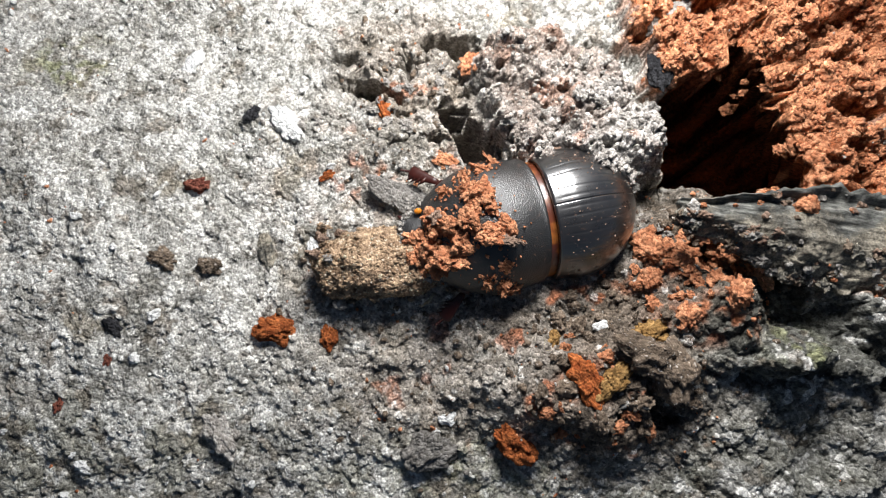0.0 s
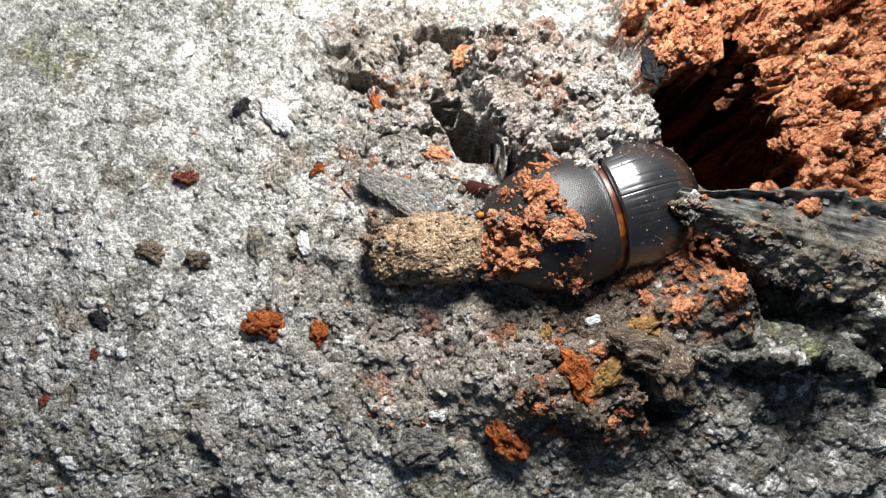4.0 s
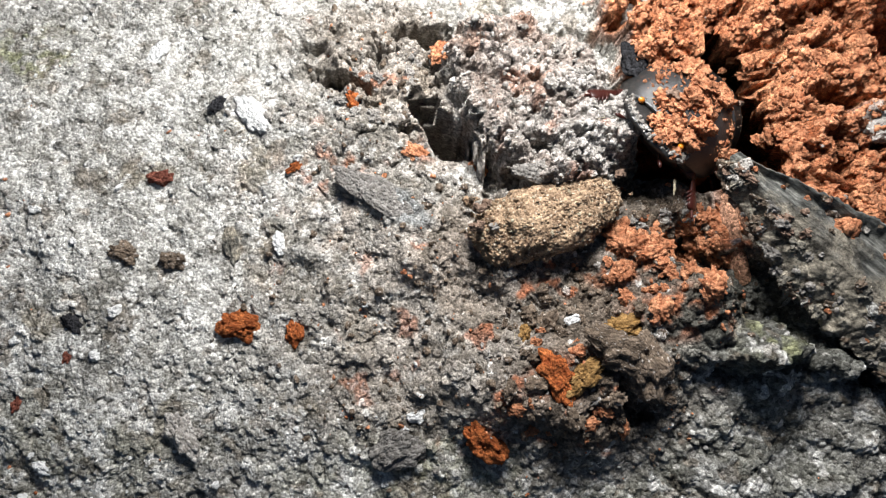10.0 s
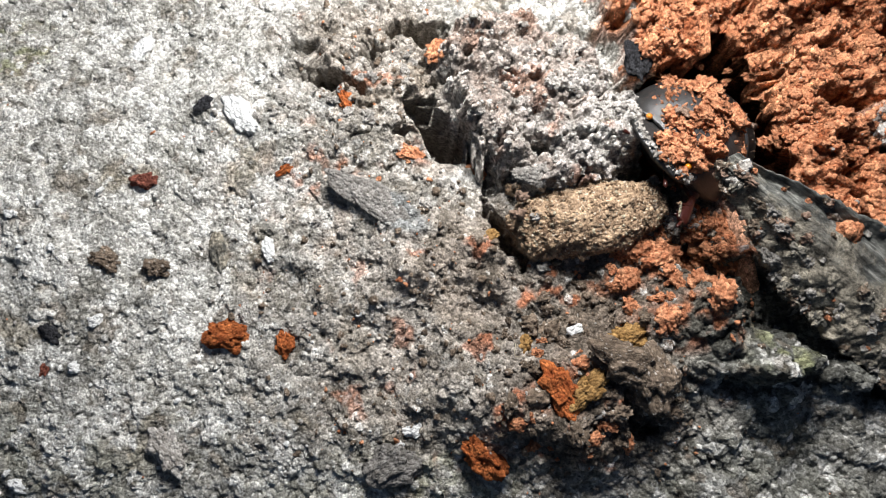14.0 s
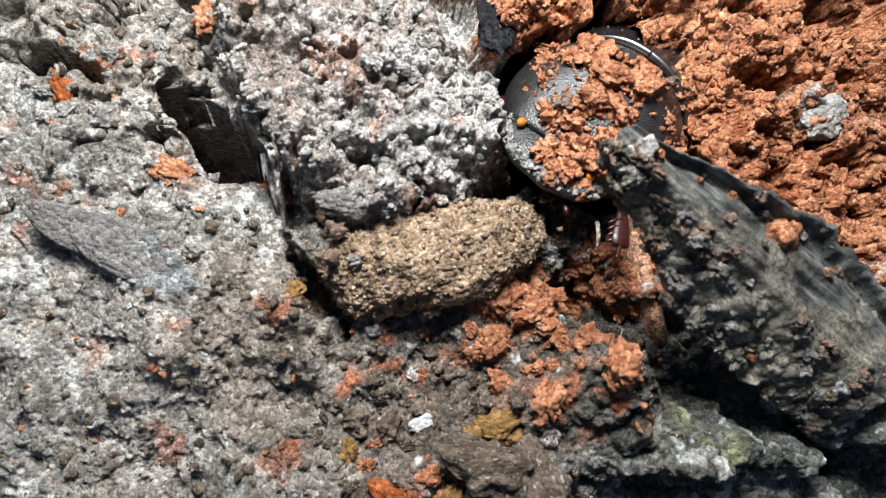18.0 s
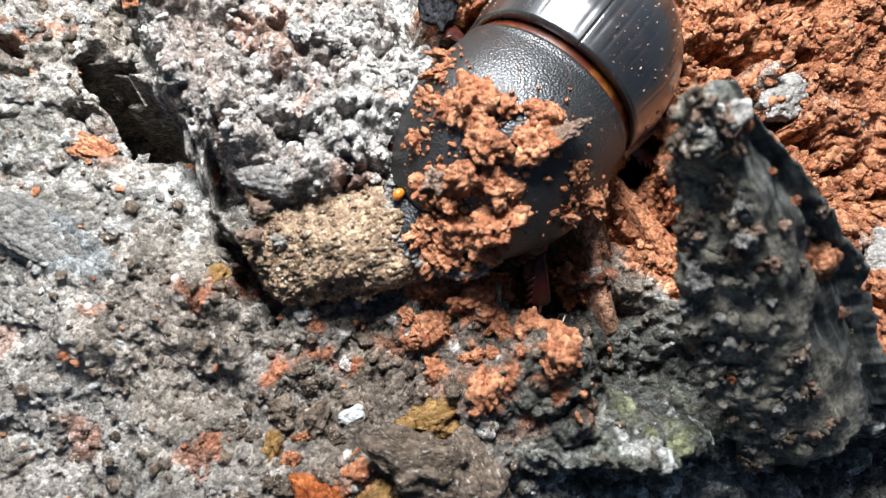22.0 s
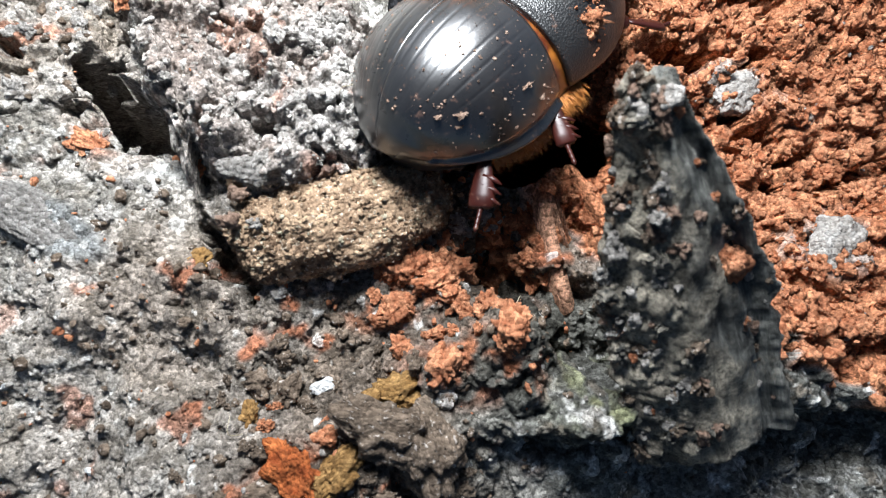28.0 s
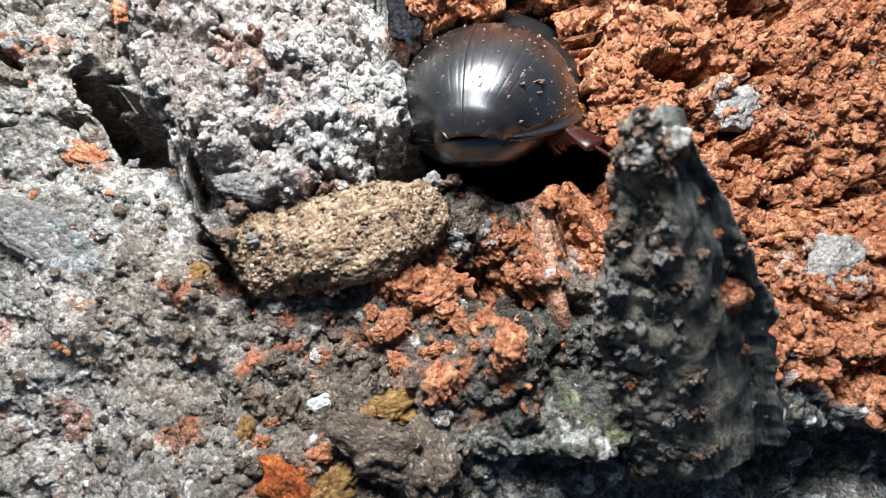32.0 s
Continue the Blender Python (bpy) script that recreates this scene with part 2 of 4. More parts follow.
def zones(x, y):
    """How much of each matter lies at a place: orange, white clod, brown soil, green stone, slab."""
    wx = x + 2.2 * fbm(x, y, 7, 11, 3)
    wy = y + 2.2 * fbm(x, y, 7, 21, 3)
    orange = step(wx - np.interp(wy, ORANGE_EDGE_Y, ORANGE_EDGE_X), -0.8, 0.8)
    white = np.maximum(blob(wx, wy, 15.5, 14.5, 10.5, 8.5, -20, 0.18), blob(wx, wy, 12.5, 22, 8, 5, 0, 0.3)) * (1 - orange)
    brown = np.maximum(blob(wx, wy, 31, -1, 10, 9, -30, 0.3), blob(wx, wy, 14, -5, 16, 10, -25, 0.4))
    brown = np.maximum(brown, blob(wx, wy, 18, -15, 13, 9, 0, 0.4))
    brown = np.maximum(brown, blob(wx, wy, -3, 12, 9, 9, 30, 0.5) * 0.4)
    brown = np.maximum(brown, blob(wx, wy, 2, -3, 15, 8, 20, 0.5) * 0.55)
    brown = np.maximum(brown, blob(wx, wy, -6, -6, 12, 11, 0, 0.6) * 0.4)
    brown = np.maximum(brown, blob(wx, wy, 4, -14, 15, 9, 0, 0.6) * 0.7)
    brown = np.maximum(brown, blob(wx, wy, -2, 23, 13, 8, -15, 0.4) * 0.75) * (1 - orange) * (1 - white)
    stone = np.maximum(blob(wx, wy, 38, -10, 13, 7, -10, 0.4), 0.6 * blob(wx, wy, 42, -25, 18, 13, 0, 0.3)) * (1 - orange)
    stone = np.maximum(stone, 0.6 * blob(wx, wy, 58, -22, 16, 10, 0, 0.3) * (1 - orange))
    stone = np.maximum(stone, blob(wx, wy, 55, -13, 15, 6, -8, 0.35) * (1 - orange))
    slab = blob(x, y, -2.5, 5.2, 6.0, 1.9, -30, 0.2)
    return orange, white, brown, stone, slab


DEEP_HOLES = [  # centre, radii, turn, depth, edge
    (4.2, 13.8, 1.6, 5.0, 42, 17, 0.35), (10.6, 1.9, 1.2, 3.6, 28, 8, 0.35), (8.6, 8.6, 1.3, 2.4, 30, 5, 0.4),
    (33.0, 14.6, 7.2, 6.6, 15, 60, 0.12), (35.0, 9.8, 5.4, 3.2, 0, 56, 0.15), (35.5, 21.5, 2.6, 3.2, 10, 50, 0.2),
    (27.5, 8.0, 4.0, 2.0, 10, 3, 0.5), (1.8, 26.6, 3.6, 1.7, -25, 13, 0.4), (-8.6, 20.2, 3.8, 1.0, -14, 7, 0.5), (20.5, 26.6, 3.0, 1.4, -10, 5, 0.6),
]
SMALL_HOLES = [
    (-12.5, 25.0, 2.0, 0.9, 0, 4.0, 0.6), (-4.0, 25.0, 0.9, 2.2, 10, 4.0, 0.6), (0.0, 13.5, 1.2, 0.8, -30, 3, 0.5), (14.5, 10.5, 1.5, 0.8, -35, 3, 0.4),
    (12.3, 7.2, 1.6, 0.7, -30, 3, 0.4), (48.5, -14.0, 2.8, 0.8, -50, 6, 0.4), (31.0, -1.0, 4.0, 3.0, -20, 1.5, 0.5), (37.0, -5.0, 10.0, 2.8, -38, 7, 0.4),
    (62, 27, 6, 4, 20, 14, 0.4), (55, 22, 2.2, 1.5, 0, 7, 0.5), (46, 28, 3, 1.5, 30, 7, 0.5), (23.5, -17.5, 2.0, 1.2, -50, 3, 0.5), (-25, -30, 3, 2, 20, 2, 0.5),
]
MOUND_HOLES = [
    (26.8, 28.5, 0.8, 2.6, 0, 5, 0.6), (41.3, 19.6, 1.3, 2.6, -15, 5, 0.6), (48.8, 17.0, 2.4, 2.0, 20, 5, 0.6),
    (51.0, 26.5, 3.0, 2.4, 0, 6, 0.6), (47.6, 12.0, 1.2, 2.0, -20, 5, 0.6),
]
HOLES = DEEP_HOLES + SMALL_HOLES + MOUND_HOLES


def relief(x, y):
    """The broad shape of the ground, in millimetres."""
    orange, white, brown, stone, slab = zones(x, y)
    z = -2.2 - 3.6 * step(y, 16, 34) - 1.0 * step(-y, 12, 30)
    z = z + 1.5 * step(x, -6, 6) * step(-y, -12, 4)
    z = z + 1.5 * fbm(x, y, 30, 31, 2) + 0.6 * fbm(x, y, 7, 41, 4, 0.6)
    z = z + 5.5 * white + 2.2 * white * fbm(x, y, 6, 51, 4, 0.6) - 2.0 * white * step(-np.abs(fbm(x, y, 8, 56, 3)), -0.08, 0.0)
    hill = step(x, 18, 36) * (1 - 0.75 * step(-y + 0.9 * fbm(x, y, 5, 61, 3), 11.5, 14.0)) * step(-y, -3, 7)
    z = z + 8.0 * hill + brown * (1.3 * fbm(x, y, 5, 71, 3) + 0.6)
    z = z + 4.0 * blob(x, y, 14, -15, 10, 6, 0, 0.6)
    z = z + blob(x, y, -2, 22, 14, 9, -15, 0.5) * (1 - white) * (1.3 * fbm(x, y, 5.5, 75, 4, 0.6) - 2.2 * step(-np.abs(fbm(x, y, 7, 78, 3)), -0.09, 0.0))
    z = z + 2.5 * stone * (fbm(x, y, 8, 81, 4))
    away = step(np.hypot(x - 34, y - 14), 10, 16)
    o = 0.5 + 5.0 * step(-y, -8, 8) * step(x, 34, 48) + 1.8 * fbm(x, y, 9, 91, 3) + 2.2 * (0.5 - np.abs(fbm(x, y, 4.6, 95, 2, 0.55))) + 1.0 * (0.4 - np.abs(fbm(x, y, 2.0, 97, 2)))
    o = o - 5.5 * step(fbm(x, 1.3 * y, 4.4, 101, 3, 0.5), 0.06, 0.42) * away * (0.25 + 0.75 * step(y, -6, 6))
    z = z * (1 - orange) + o * orange
    z = z + 0.7 * slab
    far = step(np.hypot(x, y), 90, 300)
    z = z * (1 - far)
    wx, wy = x + 1.2 * fbm(x, y, 3.6, 111, 3, 0.42), y + 1.2 * fbm(x, y, 3.6, 121, 3, 0.42)
    for cx, cy, rx, ry, turn, deep, edge in HOLES:
        z = z - deep * blob(wx, wy, cx, cy, rx, ry, turn, edge)
    return z, orange, white, brown, stone, slab


def undercut(x, y):
    """The lower walls of the deep holes lie under their rims."""
    u, v = x.copy(), y.copy()
    wx, wy = x + 1.2 * fbm(x, y, 3.6, 111, 3, 0.42), y + 1.2 * fbm(x, y, 3.6, 121, 3, 0.42)
    for ks, cx, cy, east, west, north, south in (((0,), 4.6, 13.6, 0.3, 2.4, 0.2, 2.6), ((1,), 10.6, 1.9, 0.4, 0.2, 0.2, 0.3),
                                                 ((3, 4, 5), 34.0, 13.5, 4.2, 0.9, 0.9, 3.6), ((7,), 1.8, 26.6, 0.4, 0.2, 0.2, 0.5)):
        inside = 0
        for k in ks:
            hx, hy, rx, ry, turn, deep, edge = HOLES[k]
            inside = np.maximum(inside, blob(wx, wy, hx, hy, rx, ry, turn, edge))
        f = np.clip((inside - 0.02) / 0.98, 0, 1)
        u, v = u + (x - cx) * f * np.where(x > cx, east, west), v + (y - cy) * f * np.where(y > cy, north, south)
    return u, v


def axis_ticks(lo, hi, tick, out):
    core = list(np.arange(lo, hi, tick))
    a, b, d = [], [], tick
    p, q = lo, core[-1]
    while q < out:
        d *= 1.28
        p, q = p - d, q + d
        a.append(p)
        b.append(q)
    return np.array(a[::-1] + core + b)


TICK = 0.112


def build_ground():
    xs, ys = axis_ticks(-62, 74, TICK, 3000), axis_ticks(-34, 38, TICK, 3000)
    x, y = np.meshgrid(xs, ys)
    z, orange, white, brown, stone, slab = relief(x, y)
    near = 1 - step(np.hypot(x, y), 90, 300)
    rough = 0.25 + (0.15 + 0.35 * step(x - 0.5 * y, 8, 24)) * brown + 0.95 * white + 0.6 * stone + 1.2 * orange
    rough = rough * (1 - 0.8 * slab)
    z = z + near * rough * (0.55 * fbm(x, y, 2.8, 131, 4, 0.6) + 0.3 * np.abs(fbm(x, y, 1.1, 141, 2, 0.6)))
    z = z - near * 0.34 * (1 - orange) * (1 - slab) * step(fbm(x, y, 1.9, 231, 4, 0.65), 0.36, 0.6)
    calm = step(fbm(x, y, 10, 271, 3), -0.05, 0.45)
    shade = np.zeros_like(z)
    bed = z.copy()
    # grains pressed into the surface, each with a tone of its own
    i0, j0 = int(np.searchsorted(xs, -62)), int(np.searchsorted(ys, -34))
    ni, nj = int(136 / TICK), int(72 / TICK)

    def grains(count, weight, rmin, rmax, lift, flat):
        ci, cj = RNG.integers(12, ni - 12, count), RNG.integers(12, nj - 12, count)
        keep = RNG.random(count) < weight[j0 + cj, i0 + ci]
        for gi, gj in zip(ci[keep] + i0, cj[keep] + j0):
            r = rmin + (rmax - rmin) * RNG.random() ** 2.5
            k = int(r * 1.35 / TICK) + 1
            if gi - k < 0 or gj - k < 0 or gi + k + 1 > len(xs) or gj + k + 1 > len(ys):
                continue
            a = RNG.random() * 3.14
            c, s = math.cos(a), math.sin(a)
            dx, dy = np.meshgrid(xs[gi - k:gi + k + 1] - xs[gi], ys[gj - k:gj + k + 1] - ys[gj])
            e = 0.65 + 0.35 * RNG.random()
            u, v = (dx * c + dy * s) / r, (-dx * s + dy * c) / (r * e)
            p = 2.0 + 2.0 * RNG.random()
            d = np.abs(u) ** p + np.abs(v) ** p + 0.25 * np.sin(5 * u + a * 7) * np.sin(6 * v + a * 3)
            w = z[gj - k:gj + k + 1, gi - k:gi + k + 1]
            top = bed[gj, gi] + r * flat * (np.sqrt(np.clip(1 - d, 0, 1)) - 0.5) + r * lift + 0.25 * r * (u * math.sin(a * 5) + v * math.cos(a * 9))
            on = (d < 1) & (top > w)
            w[on] = top[on]
            shade[gj - k:gj + k + 1, gi - k:gi + k + 1][on] = RNG.normal() * 0.5

    concrete = (1 - orange) * (1 - white) * (1 - brown) * (1 - slab)
    grains(70000, concrete * 0.85 * (1 - 0.65 * calm), 0.12, 0.75, 0.04, 0.38)
    grains(60000, brown * 0.85, 0.12, 0.5, 0.02, 0.36)
    grains(90000, white * 0.9, 0.13, 0.55, 0.1, 0.8)
    grains(110000, orange * 0.9, 0.16, 0.6, 0.25, 1.0)
    grains(12000, stone * 0.8, 0.2, 1.0, 0.1, 0.7)
    z = z + near * 0.05 * grad_noise(x, y, 0.28, 151) * (1 + orange)
    # base colours of the matters
    n1, n2, n3 = fbm(x, y, 11, 161, 4), fbm(x, y, 2.2, 171, 3), fbm(x, y, 26, 181, 3)
    col = np.zeros(x.shape + (3,))

    def tone(a, b, f):
        f = np.clip(f, 0, 1)[..., None]
        return np.array(a) * (1 - f) + np.array(b) * f

    def lay(c, f):
        nonlocal col
        f = np.clip(f, 0, 1)[..., None]
        col = col * (1 - f) + c * f
    col = tone((0.27, 0.262, 0.236), (0.65, 0.64, 0.61), 0.5 + 0.45 * n1 + 0.45 * n2 + 0.35 * fbm(x, y, 1.0, 241, 3, 0.6))
    lay(tone((0.29, 0.25, 0.185), (0.29, 0.25, 0.185), n1), 0.6 * step(fbm(x, y, 9, 191, 3), 0.35, 0.8))
    lay(tone((0.20, 0.20, 0.155), (0.27, 0.27, 0.22), 0.5 + n2), 0.6 * step(-y + 5 * n3, 6, 22) * step(n1 + 0.5 * n3, -0.5, 0.5) * concrete)
    lay(tone((0.30, 0.22, 0.17), (0.47, 0.37, 0.30), 0.5 + 0.6 * n2), 0.7 * blob(x, y, -5, 9, 13, 11, 20, 0.7) * step(n1 + 0.6 * n2, -0.3, 0.4) * concrete)
    lay(tone((0.17, 0.17, 0.165), (0.25, 0.25, 0.24), 0.5 + n2), 0.4 * step(fbm(x, y, 7, 261, 4, 0.6), 0.3, 0.7) * concrete)
    lay(tone((0.67, 0.665, 0.64), (0.67, 0.665, 0.64), n1), 0.8 * step(fbm(x, y, 6, 201, 5, 0.6), 0.15, 0.6) * concrete)
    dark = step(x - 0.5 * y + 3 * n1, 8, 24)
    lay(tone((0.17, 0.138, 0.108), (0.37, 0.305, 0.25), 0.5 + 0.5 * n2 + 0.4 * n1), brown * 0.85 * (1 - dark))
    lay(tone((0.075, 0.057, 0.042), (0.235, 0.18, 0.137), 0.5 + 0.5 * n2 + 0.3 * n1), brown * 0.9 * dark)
    lay(tone((0.42, 0.14, 0.06), (0.42, 0.14, 0.06), n1), 0.75 * np.clip(brown, 0.03, 1) * step(fbm(x, y, 5, 211, 4), 0.5, 0.8))
    lay(tone((0.22, 0.185, 0.165), (0.53, 0.475, 0.435), 0.5 + 0.4 * n2 + 0.5 * n1), white)
    lay(tone((0.46, 0.445, 0.425), (0.64, 0.62, 0.60), 0.5 + 0.5 * n2), 0.7 * white * blob(x + n2, y + n1, 20, 15, 6.5, 8, -20, 0.5))
    lay(tone((0.40, 0.20, 0.13), (0.40, 0.20, 0.13), n1), 0.6 * white * step(fbm(x, y, 4.5, 221, 3), 0.2, 0.65))
    lay(tone((0.20, 0.14, 0.11), (0.36, 0.27, 0.22), 0.5 + 0.6 * n2), 0.5 * white * step(fbm(x, y, 5, 281, 3) + 0.08 * (y - 14), 0.0, 0.7))
    lay(tone((0.045, 0.046, 0.040), (0.165, 0.168, 0.150), 0.5 + 0.5 * n2 + 0.4 * n1), stone * 0.9)
    for cx, cy, rx, ry in ((26, -0.5, 3.5, 2.6), (28.5, -7.5, 4.5, 2.4), (15.7, -14, 2.6, 2.0), (8.5, -21, 1.8, 2.4), (22, -3, 2.5, 1.5), (1, 11, 2.2, 1.2), (-9, 9, 3.5, 2.0)):
        f = blob(x, y, cx, cy, rx, ry, 0, 0.6) * step(n2 + 0.5 * n1, -0.25, 0.35)
        lay(tone((0.26, 0.085, 0.035), (0.50, 0.18, 0.08), 0.5 + 0.6 * n2), 0.85 * f * (1 - white))
    lay(tone((0.67, 0.665, 0.64), (0.67, 0.665, 0.64), n1), 0.75 * step(fbm(x, y, 2.8, 251, 3, 0.6), 0.40, 0.52) * concrete)
    lay(tone((0.13, 0.11, 0.085), (0.24, 0.19, 0.14), 0.5 + n2), 0.55 * step(fbm(x, y, 4.0, 291, 4, 0.6), 0.42, 0.62) * concrete)
    lay(tone((0.27, 0.28, 0.28), (0.27, 0.28, 0.28), n1), slab * 0.9)
    moss = np.maximum(blob(x, y, 37, -10, 3.5, 2.5, 0, 0.6), blob(x, y, -47, 25, 5, 4, 0, 0.6))
    moss = np.maximum(moss, 0.5 * blob(x, y, 4, -25, 9, 5, 0, 0.6))
    lay(tone((0.09, 0.10, 0.045), (0.24, 0.25, 0.14), 0.5 + n2), 0.9 * moss * step(n2 + 0.4 * n1, -0.3, 0.5))
    lay(tone((0.33, 0.105, 0.045), (0.72, 0.345, 0.185), 0.5 + 0.45 * n2 + 0.3 * n1), orange)
    for cx, cy, r in ((53, 14, 2.6), (57.5, -0.5, 3.0), (59, 12, 2.0)):
        lay(tone((0.28, 0.26, 0.24), (0.60, 0.57, 0.53), 0.5 + 0.5 * n2), 0.9 * blob(x + n2, y + n1, cx, cy, r, r * 0.8, 0, 0.5))
    col = col * (1 + (0.16 + 0.16 * (1 - concrete)) * np.clip(shade, -1.4, 1.8))[..., None]
    fleck = (shade > 0.85) & (orange < 0.5)
    col[fleck] = col[fleck] * 0.35 + np.array((0.69, 0.68, 0.655)) * 0.65
    spot = (shade < -0.95) & (concrete > 0.5)
    col[spot] = col[spot] * 0.5
    col = np.clip(col, 0.008, 0.86)
    ux, uy = undercut(x, y)
    ux = ux + near * (0.25 + 0.35 * orange) * grad_noise(z, y, 1.5, 301)
    uy = uy + near * (0.25 + 0.35 * orange) * grad_noise(z, x, 1.5, 311)
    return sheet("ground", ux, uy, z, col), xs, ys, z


def sheet(name, x, y, z, col):
    nr, nc = x.shape
    me = bpy.data.meshes.new(name)
    co = np.stack([x, y, z], -1).reshape(-1, 3) * MM
    idx = np.arange(nr * nc).reshape(nr, nc)
    q = np.stack([idx[:-1, :-1], idx[:-1, 1:], idx[1:, 1:], idx[1:, :-1]], -1).reshape(-1, 4)
    me.vertices.add(len(co))
    me.vertices.foreach_set("co", co.astype(np.float32).ravel())
    me.loops.add(q.size)
    me.loops.foreach_set("vertex_index", q.astype(np.int32).ravel())
    me.polygons.add(len(q))
    me.polygons.foreach_set("loop_start", np.arange(0, q.size, 4, dtype=np.int32))
    me.polygons.foreach_set("use_smooth", np.ones(len(q), dtype=bool))
    me.update(calc_edges=True)
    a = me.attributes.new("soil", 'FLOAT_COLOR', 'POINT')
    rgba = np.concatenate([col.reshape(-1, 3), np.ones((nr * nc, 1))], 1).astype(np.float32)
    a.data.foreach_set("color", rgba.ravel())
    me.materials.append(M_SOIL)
    return new(name, me)


ground, GX, GY, GZ = build_ground()
tagged(ground, "crusted grey soil and crumbling lime with a loose orange earth mound", "ground", kind="structure")


def ground_z(x, y):
    """Height of the ground at a place, in millimetres: the mean of a small patch."""
    i, j = int(np.searchsorted(GX, x)), int(np.searchsorted(GY, y))
    return float(GZ[j - 4:j + 5, i - 4:i + 5].mean())


# ---- parts ----
def part(name, bm, mat, parent=None, label="", smooth=True):
    me = bpy.data.meshes.new(name)
    if smooth:
        for f in bm.faces:
            f.smooth = True
    bm.to_mesh(me)
    bm.free()
    me.materials.append(mat)
    ob = new(name, me)
    if parent is not None:
        ob.parent = parent
    if label:
        tagged(ob, label)
    return ob


def empty(name, label, category, group=""):
    return tagged(new(name), label, category, group)


def lump_bm(size, seed, detail=4, rough=0.35, fine=0.12, centre=(0, 0, 0), bm=None):
    """An uneven lump of the given radii in millimetres."""
    bm = bm or bmesh.new()
    made = bmesh.ops.create_icosphere(bm, subdivisions=detail, radius=1.0)["verts"]
    off = Vector((seed * 3.17, seed * 1.73, seed * 0.91))
    for v in made:
        p = v.co.copy()
        k = 1 + rough * noise.noise(p * 1.3 + off) + rough * 0.7 * noise.noise(p * 2.9 + off)
        if fine:
            k += fine * noise.noise(p * 6.5 + off) + fine * 0.8 * noise.noise(p * 13 + off)
        v.co = Vector((p.x * size[0] * k + centre[0], p.y * size[1] * k + centre[1], p.z * size[2] * k + centre[2])) * MM
    return bm


def crumb_bm(radius, seed, detail=4, squash=0.75, bulge=0.5):
    """One crumb, its skin swollen into many small grains."""
    bm = bmesh.new()
    bmesh.ops.create_icosphere(bm, subdivisions=detail, radius=1.0)
    off = Vector((seed * 2.37, seed * 1.13, seed * 0.71))
    for v in bm.verts:
        p = v.co.copy()
        near = noise.voronoi(p * 1.7 + off)[0][0]
        mid = noise.voronoi(p * 3.6 + off)[0][0]
        k = 0.85 + 0.6 * noise.noise(p * 1.0 + off) + 0.7 * bulge * (0.42 - near) + 0.7 * bulge * (0.40 - mid) + 0.06 * noise.noise(p * 14 + off)
        if detail > 3:
            k += 0.45 * bulge * (0.4 - noise.voronoi(p * 7.5 + off)[0][0])
        v.co = Vector((p.x * k, p.y * k * 0.88, p.z * k * squash)) * radius * MM
    return bm


def clod_bm(size, seed, detail=4):
    """One torn clod of packed soil: broken faces, knobs and fine grains, radii in millimetres."""
    bm = bmesh.new()
    bmesh.ops.create_icosphere(bm, subdivisions=detail, radius=1.0)
    off = Vector((seed * 1.91, seed * 2.73, seed * 0.57))
    g = 1.0 / max(0.35, min(size))
    for v in bm.verts:
        p = v.co.copy()
        q = Vector((p.x * size[0], p.y * size[1], p.z * size[2]))
        k = 0.9 + 0.55 * noise.noise(p * 1.2 + off) + 0.35 * noise.noise(p * 2.6 + off)
        k += g * (0.30 * (0.42 - noise.voronoi(q * 1.5 + off)[0][0]) + 0.24 * (0.4 - noise.voronoi(q * 3.2 + off)[0][0]))
        k += g * (0.13 * (0.4 - noise.voronoi(q * 7.0 + off)[0][0]) + 0.05 * noise.noise(q * 13 + off))
        v.co = q * max(0.25, k) * MM
    return bm


def shell_bm(f, nu, nv, bm=None):
    """A curved plate: f(u, v, inner) gives millimetres for its outer (inner 0) and inner (inner 1) face."""
    bm = bm or bmesh.new()
    rows = []
    for inner in (0, 1):
        rows.append([[bm.verts.new(Vector(f(i / nu, j / nv, inner)) * MM) for j in range(nv + 1)] for i in range(nu + 1)])
    o, n = rows

    def quad(a, b, c, d):
        try:
            bm.faces.new((a, b, c, d))
        except ValueError:
            pass
    for i in range(nu):
        for j in range(nv):
            quad(o[i][j], o[i + 1][j], o[i + 1][j + 1], o[i][j + 1])
            quad(n[i][j], n[i][j + 1], n[i + 1][j + 1], n[i + 1][j])
    for i in range(nu):
        quad(o[i][0], n[i][0], n[i + 1][0], o[i + 1][0])
        quad(o[i][nv], o[i + 1][nv], n[i + 1][nv], n[i][nv])
    for j in range(nv):
        quad(o[0][j], o[0][j + 1], n[0][j + 1], n[0][j])
        quad(o[nu][j], n[nu][j], n[nu][j + 1], o[nu][j + 1])
    bmesh.ops.remove_doubles(bm, verts=bm.verts, dist=2e-6)
    bmesh.ops.recalc_face_normals(bm, faces=bm.faces)
    return bm


